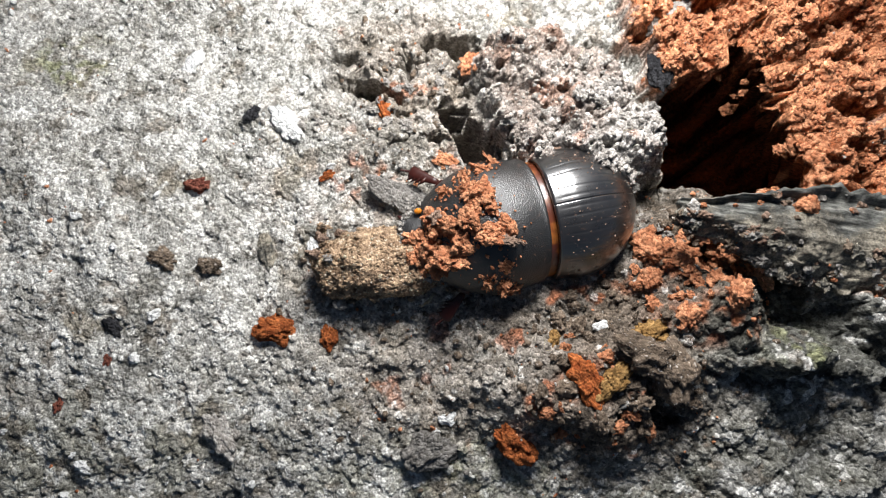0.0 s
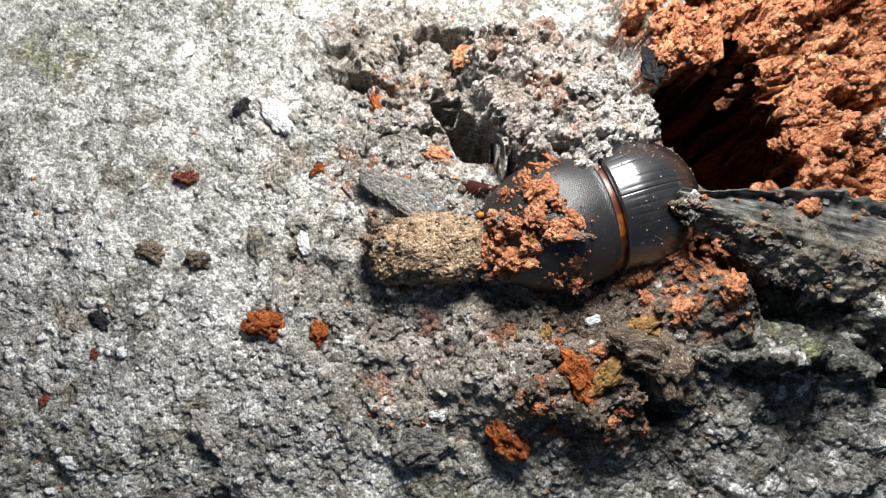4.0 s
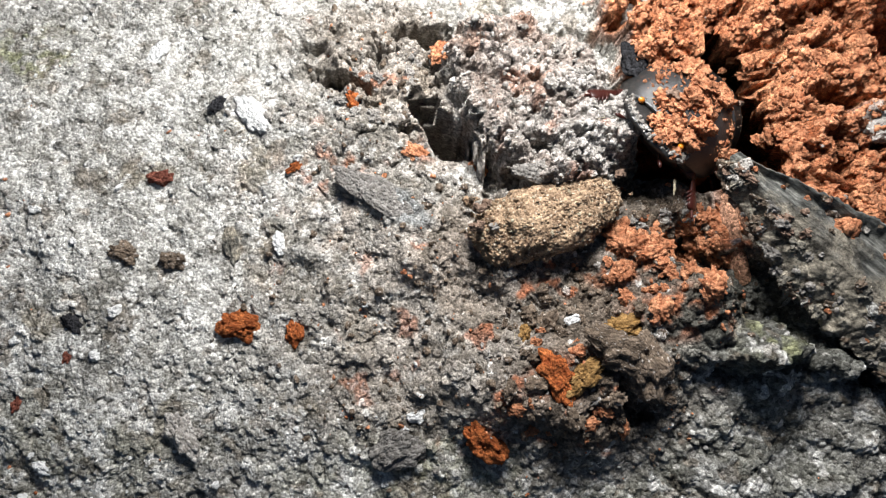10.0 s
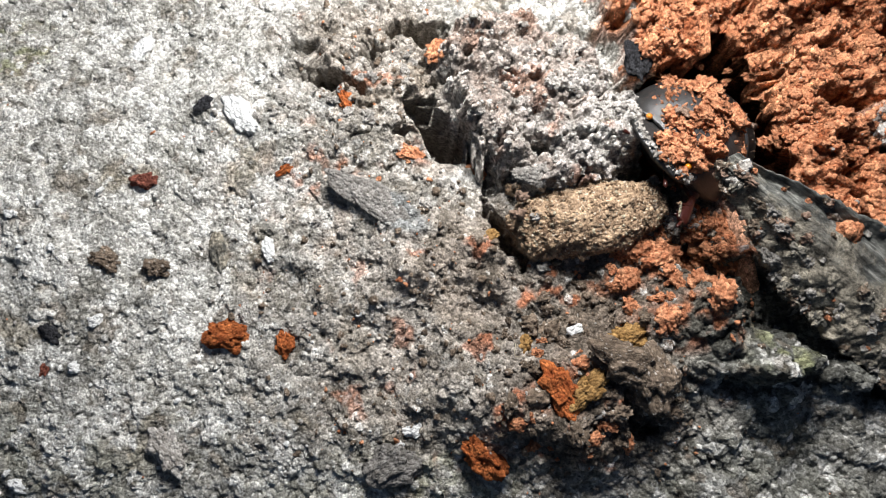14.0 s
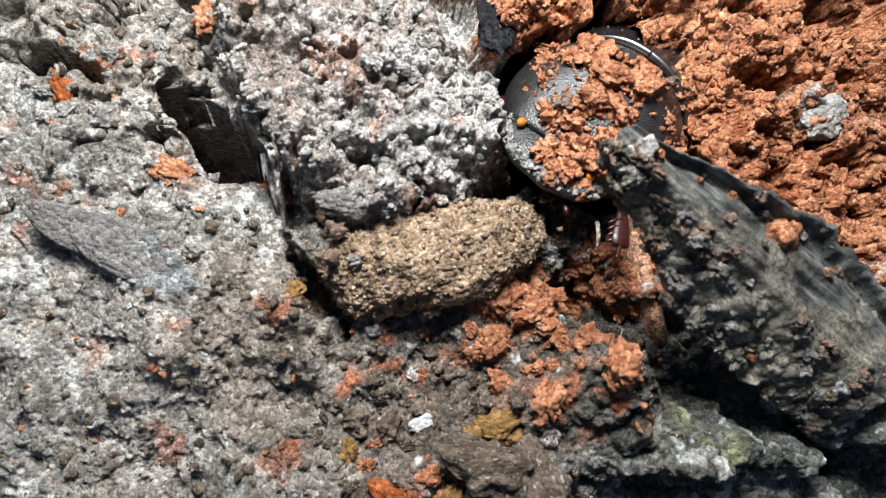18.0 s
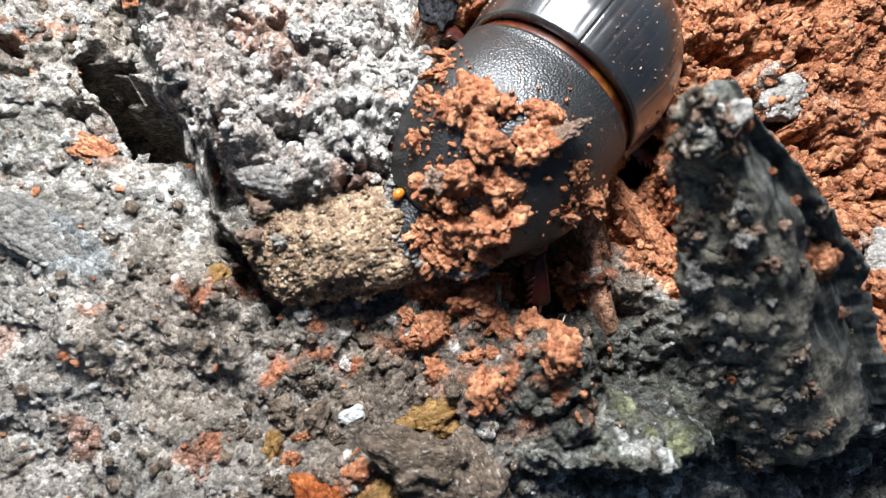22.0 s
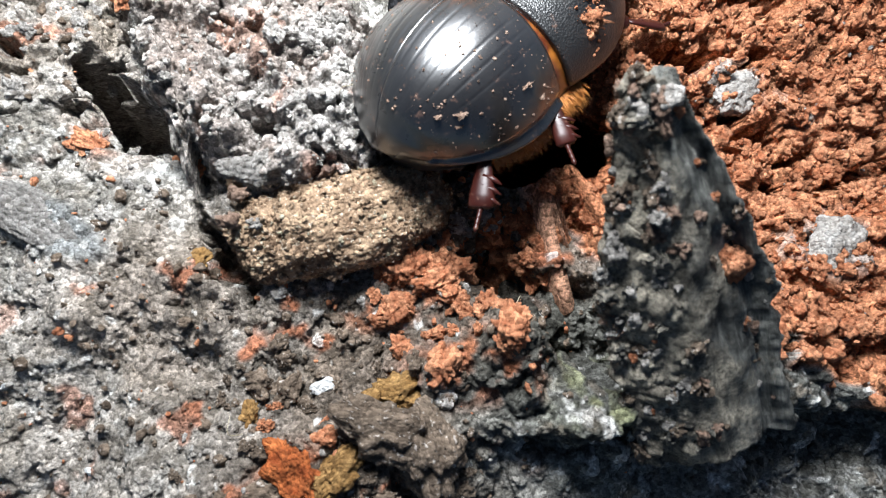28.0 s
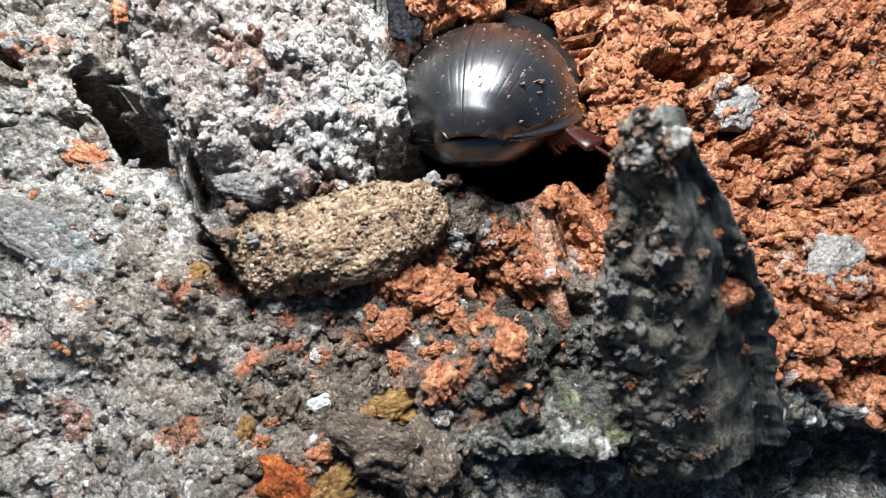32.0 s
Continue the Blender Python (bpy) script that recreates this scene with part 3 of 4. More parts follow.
def tube_bm(points, radii, sides=10, bm=None, flat=1.0):
    """A tapering limb along points in millimetres."""
    bm = bm or bmesh.new()
    rings = []
    for k, (p, r) in enumerate(zip(points, radii)):
        a, b = Vector(points[max(0, k - 1)]), Vector(points[min(len(points) - 1, k + 1)])
        d = (b - a).normalized()
        side = d.cross(Vector((0, 0, 1)))
        side = side.normalized() if side.length > 1e-4 else Vector((1, 0, 0))
        up = side.cross(d)
        rings.append([bm.verts.new((Vector(p) + r * (math.cos(6.2832 * s / sides) * side + flat * math.sin(6.2832 * s / sides) * up)) * MM) for s in range(sides)])
    for p, q in zip(rings, rings[1:]):
        for s in range(sides):
            bm.faces.new((p[s], p[(s + 1) % sides], q[(s + 1) % sides], q[s]))
    bm.faces.new(rings[0][::-1])
    bm.faces.new(rings[-1])
    return bm


GRAINS = []
for k in range(10):
    shape = lump_bm((1.0, 0.9, 0.8), 810 + k, 2, 0.5, 0.3)
    shape.verts.ensure_lookup_table()
    GRAINS.append((np.array([v.co[:] for v in shape.verts]) / MM, np.array([[v.index for v in f.verts] for f in shape.faces])))
    shape.free()


def strew(name, spots, mat, parent, label, seed):
    """Many small grains in one mesh: each spot is a place and a radius in millimetres."""
    rng = np.random.default_rng(seed)
    vs, fs, base = [], [], 0
    for p, r in spots:
        v, f = GRAINS[rng.integers(10)]
        turn = np.array(Euler(rng.uniform(0, 6.28, 3)).to_matrix())
        vs.append((v * r * rng.uniform(0.6, 1.4, 3)) @ turn + np.array(p[:]))
        fs.append(f + base)
        base += len(v)
    me = bpy.data.meshes.new(name)
    me.from_pydata((np.concatenate(vs) * MM).tolist(), [], np.concatenate(fs).tolist())
    me.polygons.foreach_set("use_smooth", np.ones(len(me.polygons), dtype=bool))
    me.materials.append(mat)
    ob = tagged(new(name, me), label, kind="stuff")
    ob.parent = parent
    return ob


# ---- beetle: head towards +x, back towards +z, feet near z = 0 ----
def half_width(u):
    return 7.5 * math.sqrt(max(0.0, 1 - (0.97 * max(0.0, u - 0.26) / 0.74) ** 2.3)) * (0.94 + 0.06 * min(1.0, u / 0.26))


def back_height(u):
    return 2.6 + 7.2 * math.sqrt(max(0.0, 1 - (0.993 * max(0.0, u - 0.22) / 0.78) ** 2.2)) * (0.95 + 0.05 * min(1.0, u / 0.22))


def elytron_point(u, v, inner, side):
    w, h = half_width(u), back_height(u)
    th = radians(97 * v)
    y, z = w * math.sin(th) ** 0.9, 2.6 + (h - 2.6) * max(-0.4, math.cos(th)) ** 1.0
    groove = 0.0
    for k in range(7):
        groove += math.exp(-((v - (0.035 + 0.062 * k * (1 + 0.05 * k))) / 0.006) ** 2)
    groove *= min(1.0, u * 8) * min(1.0, (1 - u) * 6)
    s = 1 - 0.0032 * groove - 0.05 * inner
    bead = 0.30 * (math.exp(-((v - 0.965) / 0.022) ** 2) + math.exp(-((u - 0.975) / 0.018) ** 2)) - 0.16 * (math.exp(-((v - 0.905) / 0.02) ** 2) + math.exp(-((u - 0.93) / 0.015) ** 2))
    return (-1.5 - 9.7 * u - 1.5 * u * (1 - v * v), side * (0.004 + y * s + bead * min(1.0, 4 * v)), z * s + 0.12 * (0 if inner else 1) + 0.6 * bead * (1 - inner) * (1 - v))


def tail_point(u, v, inner):
    """The tail plate: bulges down and forward from under the rear rim of the wing cases."""
    a, e = radians(-78 + 156 * v), radians(-6 + 84 * u)
    keel = 0.25 * math.exp(-((u - 0.62 + 0.25 * math.cos(2 * a)) / 0.05) ** 2)
    k = (1 - 0.05 * inner) * math.cos(e)
    return (-6.2 - (5.6 + keel) * math.cos(a) * k, 5.9 * math.sin(a) * k, 2.6 - 3.4 * math.sin(e))


def pron_section(u):
    w = 7.0 + 0.45 * math.sin(min(1.0, u / 0.45) * 1.57) - 2.7 * max(0.0, (u - 0.35) / 0.65) ** 2.0
    h = 9.0 + 0.8 * math.sin(min(1.0, u / 0.35) * 1.57) - 5.2 * max(0.0, (u - 0.35) / 0.65) ** 2.1
    return w, h


def pronotum_point(u, v, inner):
    w, h = pron_section(u)
    th = radians(-104 + 208 * v)
    s = 1 - 0.06 * inner
    y, z = w * math.sin(th) * s, 3.0 + (h - 3.0) * math.cos(th) * s if math.cos(th) > 0 else 3.0 + 2.2 * math.cos(th)
    lip = 0.16 * (math.exp(-(u / 0.025) ** 2) + math.exp(-((u - 1) / 0.03) ** 2) + math.exp(-(abs(v - 0.5) - 0.46) ** 2 / 0.0004))
    bow = 0.9 * (1 - (2 * v - 1) ** 2)
    return (0.1 - 0.9 * bow * (1 - u) + 11.6 * u - 0.9 * u * abs(2 * v - 1) ** 2 * 2, y * (1 + 0.02 * lip), z + lip * (1 - inner))


def collar_point(u, v, inner):
    th = radians(-104 + 208 * v)
    s = 0.95 - 0.1 * inner
    return (-2.4 + 3.4 * u, 7.0 * math.sin(th) * s, 2.9 + 6.1 * math.cos(th) * s)


def head_point(u, v, inner):
    """A broad flat shovel with a raised, slightly notched front rim."""
    a = radians(-100 + 200 * v)
    wave = 1 + 0.02 * math.sin(9 * a) - 0.05 * math.exp(-(a / 0.16) ** 2)
    r = 4.7 * u * wave
    dome = 1.3 * math.sqrt(max(0.0, 1 - (u * 0.97) ** 2))
    rim = 0.3 * math.exp(-((u - 0.95) / 0.05) ** 2)
    return (10.5 + r * math.cos(a) * 0.85, r * math.sin(a), 3.4 + dome - 0.4 * u + rim - 0.35 * inner - 0.10 * r * math.cos(a))


def build_leg(name, hip, femur, tibia, tarsus, thick, spines, parent):
    """femur, tibia and tarsus: where each ends, from the hip, in millimetres."""
    f = [Vector((0, 0, 0)), Vector(femur) * 0.5 + Vector((0, 0, 0.25)), Vector(femur)]
    leg = part(name, tube_bm([f[0], f[0].lerp(f[1], 0.5), f[1], f[1].lerp(f[2], 0.6), f[2]], [thick * 0.7, thick * 1.15, thick * 1.25, thick, thick * 0.55], 12, flat=0.6), M_LEG, parent)
    leg.location = Vector(hip) * MM
    a, b = Vector(femur), Vector(tibia)
    bm = tube_bm([a.lerp(b, f) for f in (0.0, 0.2, 0.45, 0.75, 0.95, 1.0)], [thick * w for w in (0.32, 0.45, 0.62, 0.78, 0.82, 0.55)], 10, flat=0.4)
    out = (b - a).cross(Vector((0, 0, 1))).normalized() * (1 if hip[1] > 0 else -1)
    for k in range(spines):
        p = a.lerp(b, 0.4 + 0.55 * k / spines)
        tube_bm([p, p + out * thick * 0.7 + (b - a) * 0.08, p + out * thick * 1.15 + (b - a) * 0.16], [thick * 0.28, thick * 0.2, 0.04], 6, bm)
    part("tibia", bm, M_LEG, leg)
    c = b.lerp(Vector(tarsus), 0.75)
    bm = tube_bm([b.lerp(c, k / 12) for k in range(13)], [0.15, 0.19, 0.14] * 4 + [0.08], 8)
    part("tarsus", bm, M_LEG, leg)
    return leg


def build_beetle():
    b = empty("dung_beetle", "glossy black dung beetle with orange soil caked on its thorax", "beetle")
    for side, name in ((1, "left_elytron"), (-1, "right_elytron")):
        part(name, shell_bm(lambda u, v, i, s=side: elytron_point(u, v, i, s), 44, 120), M_ELYTRA, b, "glossy black wing case with fine grooves")
    part("pronotum", shell_bm(pronotum_point, 48, 72), M_PRON, b, "black finely pitted thorax shield")
    part("collar", shell_bm(collar_point, 6, 40), M_MEMBRANE, b, "red-brown membrane between thorax and wing cases")
    part("head", shell_bm(head_point, 18, 44), M_PRON, b, "flat black shovel-shaped head")
    part("horn", tube_bm([(10.8, 0, 4.0), (11.2, 0, 4.6), (11.1, 0, 5.0)], [0.9, 0.5, 0.12], 12), M_PRON, b)
    for s in (1, -1):
        part("eye", lump_bm((0.45, 0.36, 0.34), 3, 3, 0.0, 0.0, (11.7, 3.2 * s, 4.3)), M_EYE, b, "small bright amber eye")
        base = Vector((12.4, 2.1 * s, 2.3))
        bm = tube_bm([base + Vector((0.22 * k, 0.26 * s * k, -0.08 * k)) for k in range(7)], [0.1, 0.12, 0.09, 0.12, 0.2, 0.24, 0.1], 8)
        part("antenna", bm, M_LEG, b)
    part("abdomen", lump_bm((7.0, 6.6, 2.8), 5, 4, 0.02, 0.01, (-4.4, 0, 2.9)), M_BELLY, b, "dark brown underside")
    part("pygidium", shell_bm(tail_point, 16, 60), M_ELYTRA, b, "smooth black tail plate")
    part("breast", lump_bm((6.0, 6.2, 2.7), 8, 4, 0.02, 0.01, (4.6, 0, 3.0)), M_BELLY, b)
    for s in (1, -1):
        r = random.Random(5 + s)
        bm = bmesh.new()
        for k in range(1500):
            x = r.uniform(-7.5, 1.5)
            w = 6.5 if x > -5 else 6.5 + (x + 5) * 0.55
            p = Vector((x, s * w * r.uniform(0.97, 1.03), r.uniform(1.0, 2.3)))
            e = p + Vector((r.uniform(-0.5, 0.3), s * r.uniform(0.5, 1.15), r.uniform(-1.2, -0.2)))
            tube_bm([p, p.lerp(e, 0.6), e], [0.045, 0.035, 0.008], 3, bm)
        tagged(part("hair_fringe", bm, M_HAIR, b, "fringe of short orange hairs"), kind="stuff")
    legs = {}
    for s, n in ((1, "left"), (-1, "right")):
        legs[n + "_front_leg"] = build_leg(n + "_front_leg", (7.0, 3.6 * s, 2.2), (1.6, 2.8 * s, 0.2), (4.2, 4.8 * s, -1.6), (5.6, 5.4 * s, -2.0), 0.95, 4, b)
        legs[n + "_middle_leg"] = build_leg(n + "_middle_leg", (-0.6, 3.2 * s, 1.9), (-0.8, 3.6 * s, 0.2), (-2.2, 6.0 * s, -1.8), (-3.4, 8.0 * s, -2.4), 0.95, 3, b)
        legs[n + "_hind_leg"] = build_leg(n + "_hind_leg", (-5.6, 2.6 * s, 1.9), (-2.0, 3.4 * s, 0.2), (-4.6, 5.6 * s, -1.6), (-6.4, 6.8 * s, -2.3), 1.15, 3, b)
    # caked orange soil: place along the thorax (u), across it (v), size, stretch
    cakes = [(0.53, 0.40, 1.25, 1.2), (0.60, 0.35, 0.8, 1.0), (0.64, 0.47, 1.2, 1.3), (0.52, 0.57, 1.05, 1.2), (0.37, 0.55, 0.85, 1.3), (0.46, 0.47, 0.6, 1.0),
             (0.79, 0.49, 1.1, 1.2), (0.74, 0.57, 1.0, 1.2), (0.83, 0.64, 1.3, 1.3), (0.95, 0.66, 1.2, 1.2), (0.97, 0.57, 1.0, 1.0), (0.92, 0.40, 0.9, 1.0),
             (0.45, 0.80, 0.8, 1.4), (0.42, 0.70, 0.5, 1.5), (0.60, 0.79, 0.7, 1.2), (0.34, 0.86, 0.7, 1.5),
             (0.43, 0.25, 0.65, 1.5), (0.60, 0.26, 0.6, 1.3), (0.78, 0.30, 0.6, 1.2), (0.30, 0.20, 0.7, 1.6), (0.90, 0.48, 0.9, 1.0)]
    for k, (u, v, r, long) in enumerate(cakes):
        p = Vector(pronotum_point(u, v, 0))
        flat = 0.5 if v > 0.68 or v < 0.32 else 0.85
        c = part("soil_crumb", clod_bm((1.28 * r * long, 1.2 * r, 1.1 * r * flat), 40 + k, 5 if r > 0.9 else 4), M_ORANGE, b)
        c.location, c.rotation_euler = (p + Vector((0, 0, 0.15 * r))) * MM, (radians(90 - 180 * v), 0.2, 0.4 + k * 1.9)
    p = Vector(pronotum_point(0.88, 0.42, 0))
    part("soil_crumb", clod_bm((0.95, 0.8, 0.7), 70, 5), M_DUST, b, "pale brown soil crumb").location = (p + Vector((0, 0, 0.4))) * MM
    # fine grains that knit the cake together
    rng = random.Random(31)
    spots = []
    for u, v, r, long in cakes:
        for k in range(40):
            p = Vector(pronotum_point(min(0.98, u + rng.gauss(0, 0.035 + 0.03 * r)), min(0.97, max(0.03, v + rng.gauss(0, 0.014 + 0.022 * r))), 0))
            spots.append((p + Vector((0, 0, rng.uniform(0.0, 0.3) * r)), 0.05 + 0.25 * rng.random() ** 3))
    strew("cake", spots, M_ORANGE, b, "loose orange grains caked together", 1)
    for k, (u, v, r) in enumerate(((0.35, 0.5, 1.2), (0.6, 0.44, 0.9), (0.62, 0.68, 1.2), (0.8, 0.6, 1.0), (0.85, 0.76, 0.8))):
        c = part("soil_crumb", clod_bm((r * 1.2, r, r * 0.7), 95 + k, 5), M_ORANGE, b)
        c.location = Vector(head_point(u, v, 0)) * MM
    # pale dust packed along the rim of the head
    spots = [(head_point(rng.uniform(0.86, 1.0), rng.uniform(0.06, 0.94), 0), 0.05 + 0.28 * rng.random() ** 3) for k in range(260)]
    strew("rim_dust", spots, M_PALE, b, "pale soil packed along the head rim", 2)
    part("claw", tube_bm([(11.5, 5.6, 1.6), (12.3, 6.3, 1.2), (13.2, 6.7, 1.0)], [0.2, 0.18, 0.08], 8, flat=0.5), M_STRAW, b, "pale worn foreleg claw")
    p = Vector(pronotum_point(0.38, 0.60, 0))
    chip = part("soil_chip", clod_bm((1.9, 0.75, 0.4), 91, 4), M_DUST, b, "flat pale orange soil chip")
    chip.location, chip.rotation_euler = (p + Vector((0.3, 0, 0.7))) * MM, (0.5, 0.3, -0.5)
    # dust specks on the wing cases
    r = random.Random(77)
    spots = [(elytron_point(r.uniform(0.05, 0.95), r.uniform(0.05, 0.9), 0, r.choice((1, -1))), 0.02 + 0.11 * r.random() ** 4) for k in range(480)]
    strew("dust_specks", spots, M_DUST, b, "pale soil specks", 3)
    for u, v, r_ in ((0.72, 0.55, 0.5), (0.80, 0.47, 0.35), (0.76, 0.62, 0.3), (0.30, 0.66, 0.35), (0.22, 0.78, 0.3)):
        q = elytron_point(u, v, 0, -1)
        part("soil_speck", clod_bm((r_ * 1.2, r_ * 0.8, r_ * 0.3), 60 + int(u * 100), 4), M_DUST, b).location = Vector(q) * MM
    return b, legs


beetle, LEGS = build_beetle()


# ---- dung plug: from its left end at x = 0 to x = 17 ----
def build_plug():
    bm = bmesh.new()
    bmesh.ops.create_icosphere(bm, subdivisions=6, radius=1.0)
    for v in bm.verts:
        p = v.co.copy()
        q = Vector((math.copysign(abs(p.x) ** 0.75, p.x), math.copysign(abs(p.y) ** 0.85, p.y), math.copysign(abs(p.z) ** 0.85, p.z)))
        r = Vector((8.2 * p.x, 3.5 * p.y, 3.2 * p.z))
        k = 1 + 0.24 * noise.noise(r * 0.28 + Vector((5, 1, 2))) + 0.14 * noise.noise(r * 0.75) + 0.03 * noise.noise(r * 1.7) + 0.03 * noise.noise(r * 3.6) + 0.06 * (0.4 - noise.voronoi(r * 5.2)[0][0]) + 0.04 * noise.noise(r * 9)
        w = 1.04 - 0.24 * p.x
        v.co = Vector((8.2 + 8.2 * q.x * (0.5 + 0.5 * k), 3.5 * q.y * k * w, 3.2 * q.z * k * w)) * MM
    plug = part("dung_plug", bm, M_DUNG)
    tagged(plug, "lump of brown fibrous dung dragged over the soil", "dung")
    r = random.Random(4)

    def skin(count, rmin, rmax):
        spots = []
        for k in range(count):
            d = Vector((r.gauss(0, 1.6), r.gauss(0, 1), r.gauss(0.2, 1))).normalized()
            q = Vector((math.copysign(abs(d.x) ** 0.75, d.x), math.copysign(abs(d.y) ** 0.85, d.y), math.copysign(abs(d.z) ** 0.85, d.z)))
            p = Vector((8.2 * d.x, 3.5 * d.y, 3.2 * d.z))
            k0 = 1 + 0.24 * noise.noise(p * 0.28 + Vector((5, 1, 2))) + 0.14 * noise.noise(p * 0.75)
            w = k0 * (1.04 - 0.24 * d.x)
            spots.append(((8.2 + 8.2 * q.x * (0.5 + 0.5 * k0), 3.5 * q.y * w, 3.2 * q.z * w), rmin + (rmax - rmin) * r.random() ** 3))
        return spots
    for k in range(46):
        a = r.uniform(0, 6.283)
        x = r.choice((-1, 1)) * r.uniform(0.5, 1.0) if k % 3 else r.uniform(-1, 1)
        q = Vector((8.2 + 8.0 * x, 3.4 * math.cos(a) * (1.0 - 0.24 * x), -abs(2.9 * math.sin(a)) if k % 3 else 2.9 * math.sin(a)))
        size = r.uniform(0.25, 0.75)
        c = part("soil_crumb", clod_bm((size * 1.2, size, size * 0.8), 620 + k, 3), r.choice((M_DUST, M_PALE, M_DUNG, M_BROWN)), plug)
        c.location = q * 1.08 * MM
    strew("crumbling", skin(3200, 0.06, 0.26), M_DUNG, plug, "crumbly bits of brown dung", 4)
    strew("grit", skin(700, 0.04, 0.2), M_STRAW, plug, "pale grit stuck in the dung", 5)
    return plug


plug = build_plug()


# ---- charred bark: base at the origin, tip at x = 27 ----
def build_bark():
    def face(u, v, inner):
        """A thick splinter: one flat charred side with a raised edge, one torn side that slopes away."""
        x, s, a = 27.0 * u, 1 - u, (v - 0.5) * 2
        w = 1.3 + 3.6 * min(1.0, max(0.0, (s - 0.04) / 0.46)) ** 1.2
        e = 1 + 0.12 * noise.noise(Vector((x * 0.3, a, 3))) + a ** 4 * (0.14 * noise.noise(Vector((x * 0.9, a * 2, 7))) + 0.03 * noise.noise(Vector((x * 2.6, a * 2, 5))))
        y = a * w * e
        thin = min(1.0, 0.35 + s * 2.2)
        torn = min(1.0, max(0.0, (a - 0.05) / 0.5))
        rough = 0.45 * noise.noise(Vector((x * 0.35, y * 0.6, 1))) + 0.2 * noise.noise(Vector((x * 0.4, y * 2.0, 4))) + 0.06 * noise.noise(Vector((x * 2, y * 4, 3)))
        lumps = 0.9 * (0.45 - noise.voronoi(Vector((x * 0.55, y * 0.7, 2)))[0][0]) + 0.5 * (0.4 - noise.voronoi(Vector((x * 1.4, y * 1.6, 6)))[0][0]) + 0.25 * (0.4 - noise.voronoi(Vector((x * 3.2, y * 3.4, 8)))[0][0])
        z = 0.9 + 0.6 * math.exp(-((a + 0.93) / 0.10) ** 2) - 0.5 * math.exp(-((a + 0.72) / 0.12) ** 2) - 2.9 * max(0.0, (a - 0.1) / 0.9) ** 1.3
        z = z * thin + rough * (1 - 0.4 * torn) + 1.3 * lumps * torn
        if inner:
            z = (-3.2 + 1.6 * max(0.0, -a)) * thin * (1 - 0.3 * a * a) + 0.7 * noise.noise(Vector((x * 0.6, y * 0.9, 12))) + 0.4 * noise.noise(Vector((x * 2, y * 2, 15))) - 0.3
        return (x + 0.9 * noise.noise(Vector((y * 1.2, u * 4, 20))) * (u > 0.5), y, z)
    bark = part("charred_bark", shell_bm(face, 180, 100), M_CHAR)
    tagged(bark, "splinter of charred black bark speckled with soil", "bark")
    r = random.Random(9)
    for k in range(75):
        u, v = r.uniform(0.02, 1.0) ** 0.7, r.choice((r.uniform(0.05, 0.25), r.uniform(0.75, 0.95), r.uniform(0.1, 0.9)))
        q = face(u, v, int(k > 60))
        mat, s = (M_ORANGE, r.uniform(0.2, 0.5)) if r.random() < 0.13 else (r.choice((M_BROWN, M_PALE, M_DUST, M_PALE)), r.uniform(0.15, 0.6) + 0.5 * (u > 0.85) * r.random())
        c = part("soil_crumb", crumb_bm(s, 200 + k, 3), mat, bark)
        c.location = Vector(q) * MM
    big = part("soil_crumb", crumb_bm(1.3, 301, 4), M_ORANGE, bark)
    big.location = Vector(face(0.55, 0.2, 0)) * MM
    for k in range(60):
        u = r.uniform(0.05, 0.98)
        q = face(u, r.choice((r.uniform(0.55, 0.8), r.uniform(0.6, 0.95), 0.97)), 0)
        c = part("soil_crumb", clod_bm((r.uniform(0.4, 1.1), r.uniform(0.4, 0.9), 0.6), 330 + k, 4), r.choice((M_BROWN, M_DUST, M_SLATE, M_CHAR)), bark)
        c.location = (Vector(q) + Vector((0, -0.1, -0.15))) * MM
    return bark


bark = build_bark()

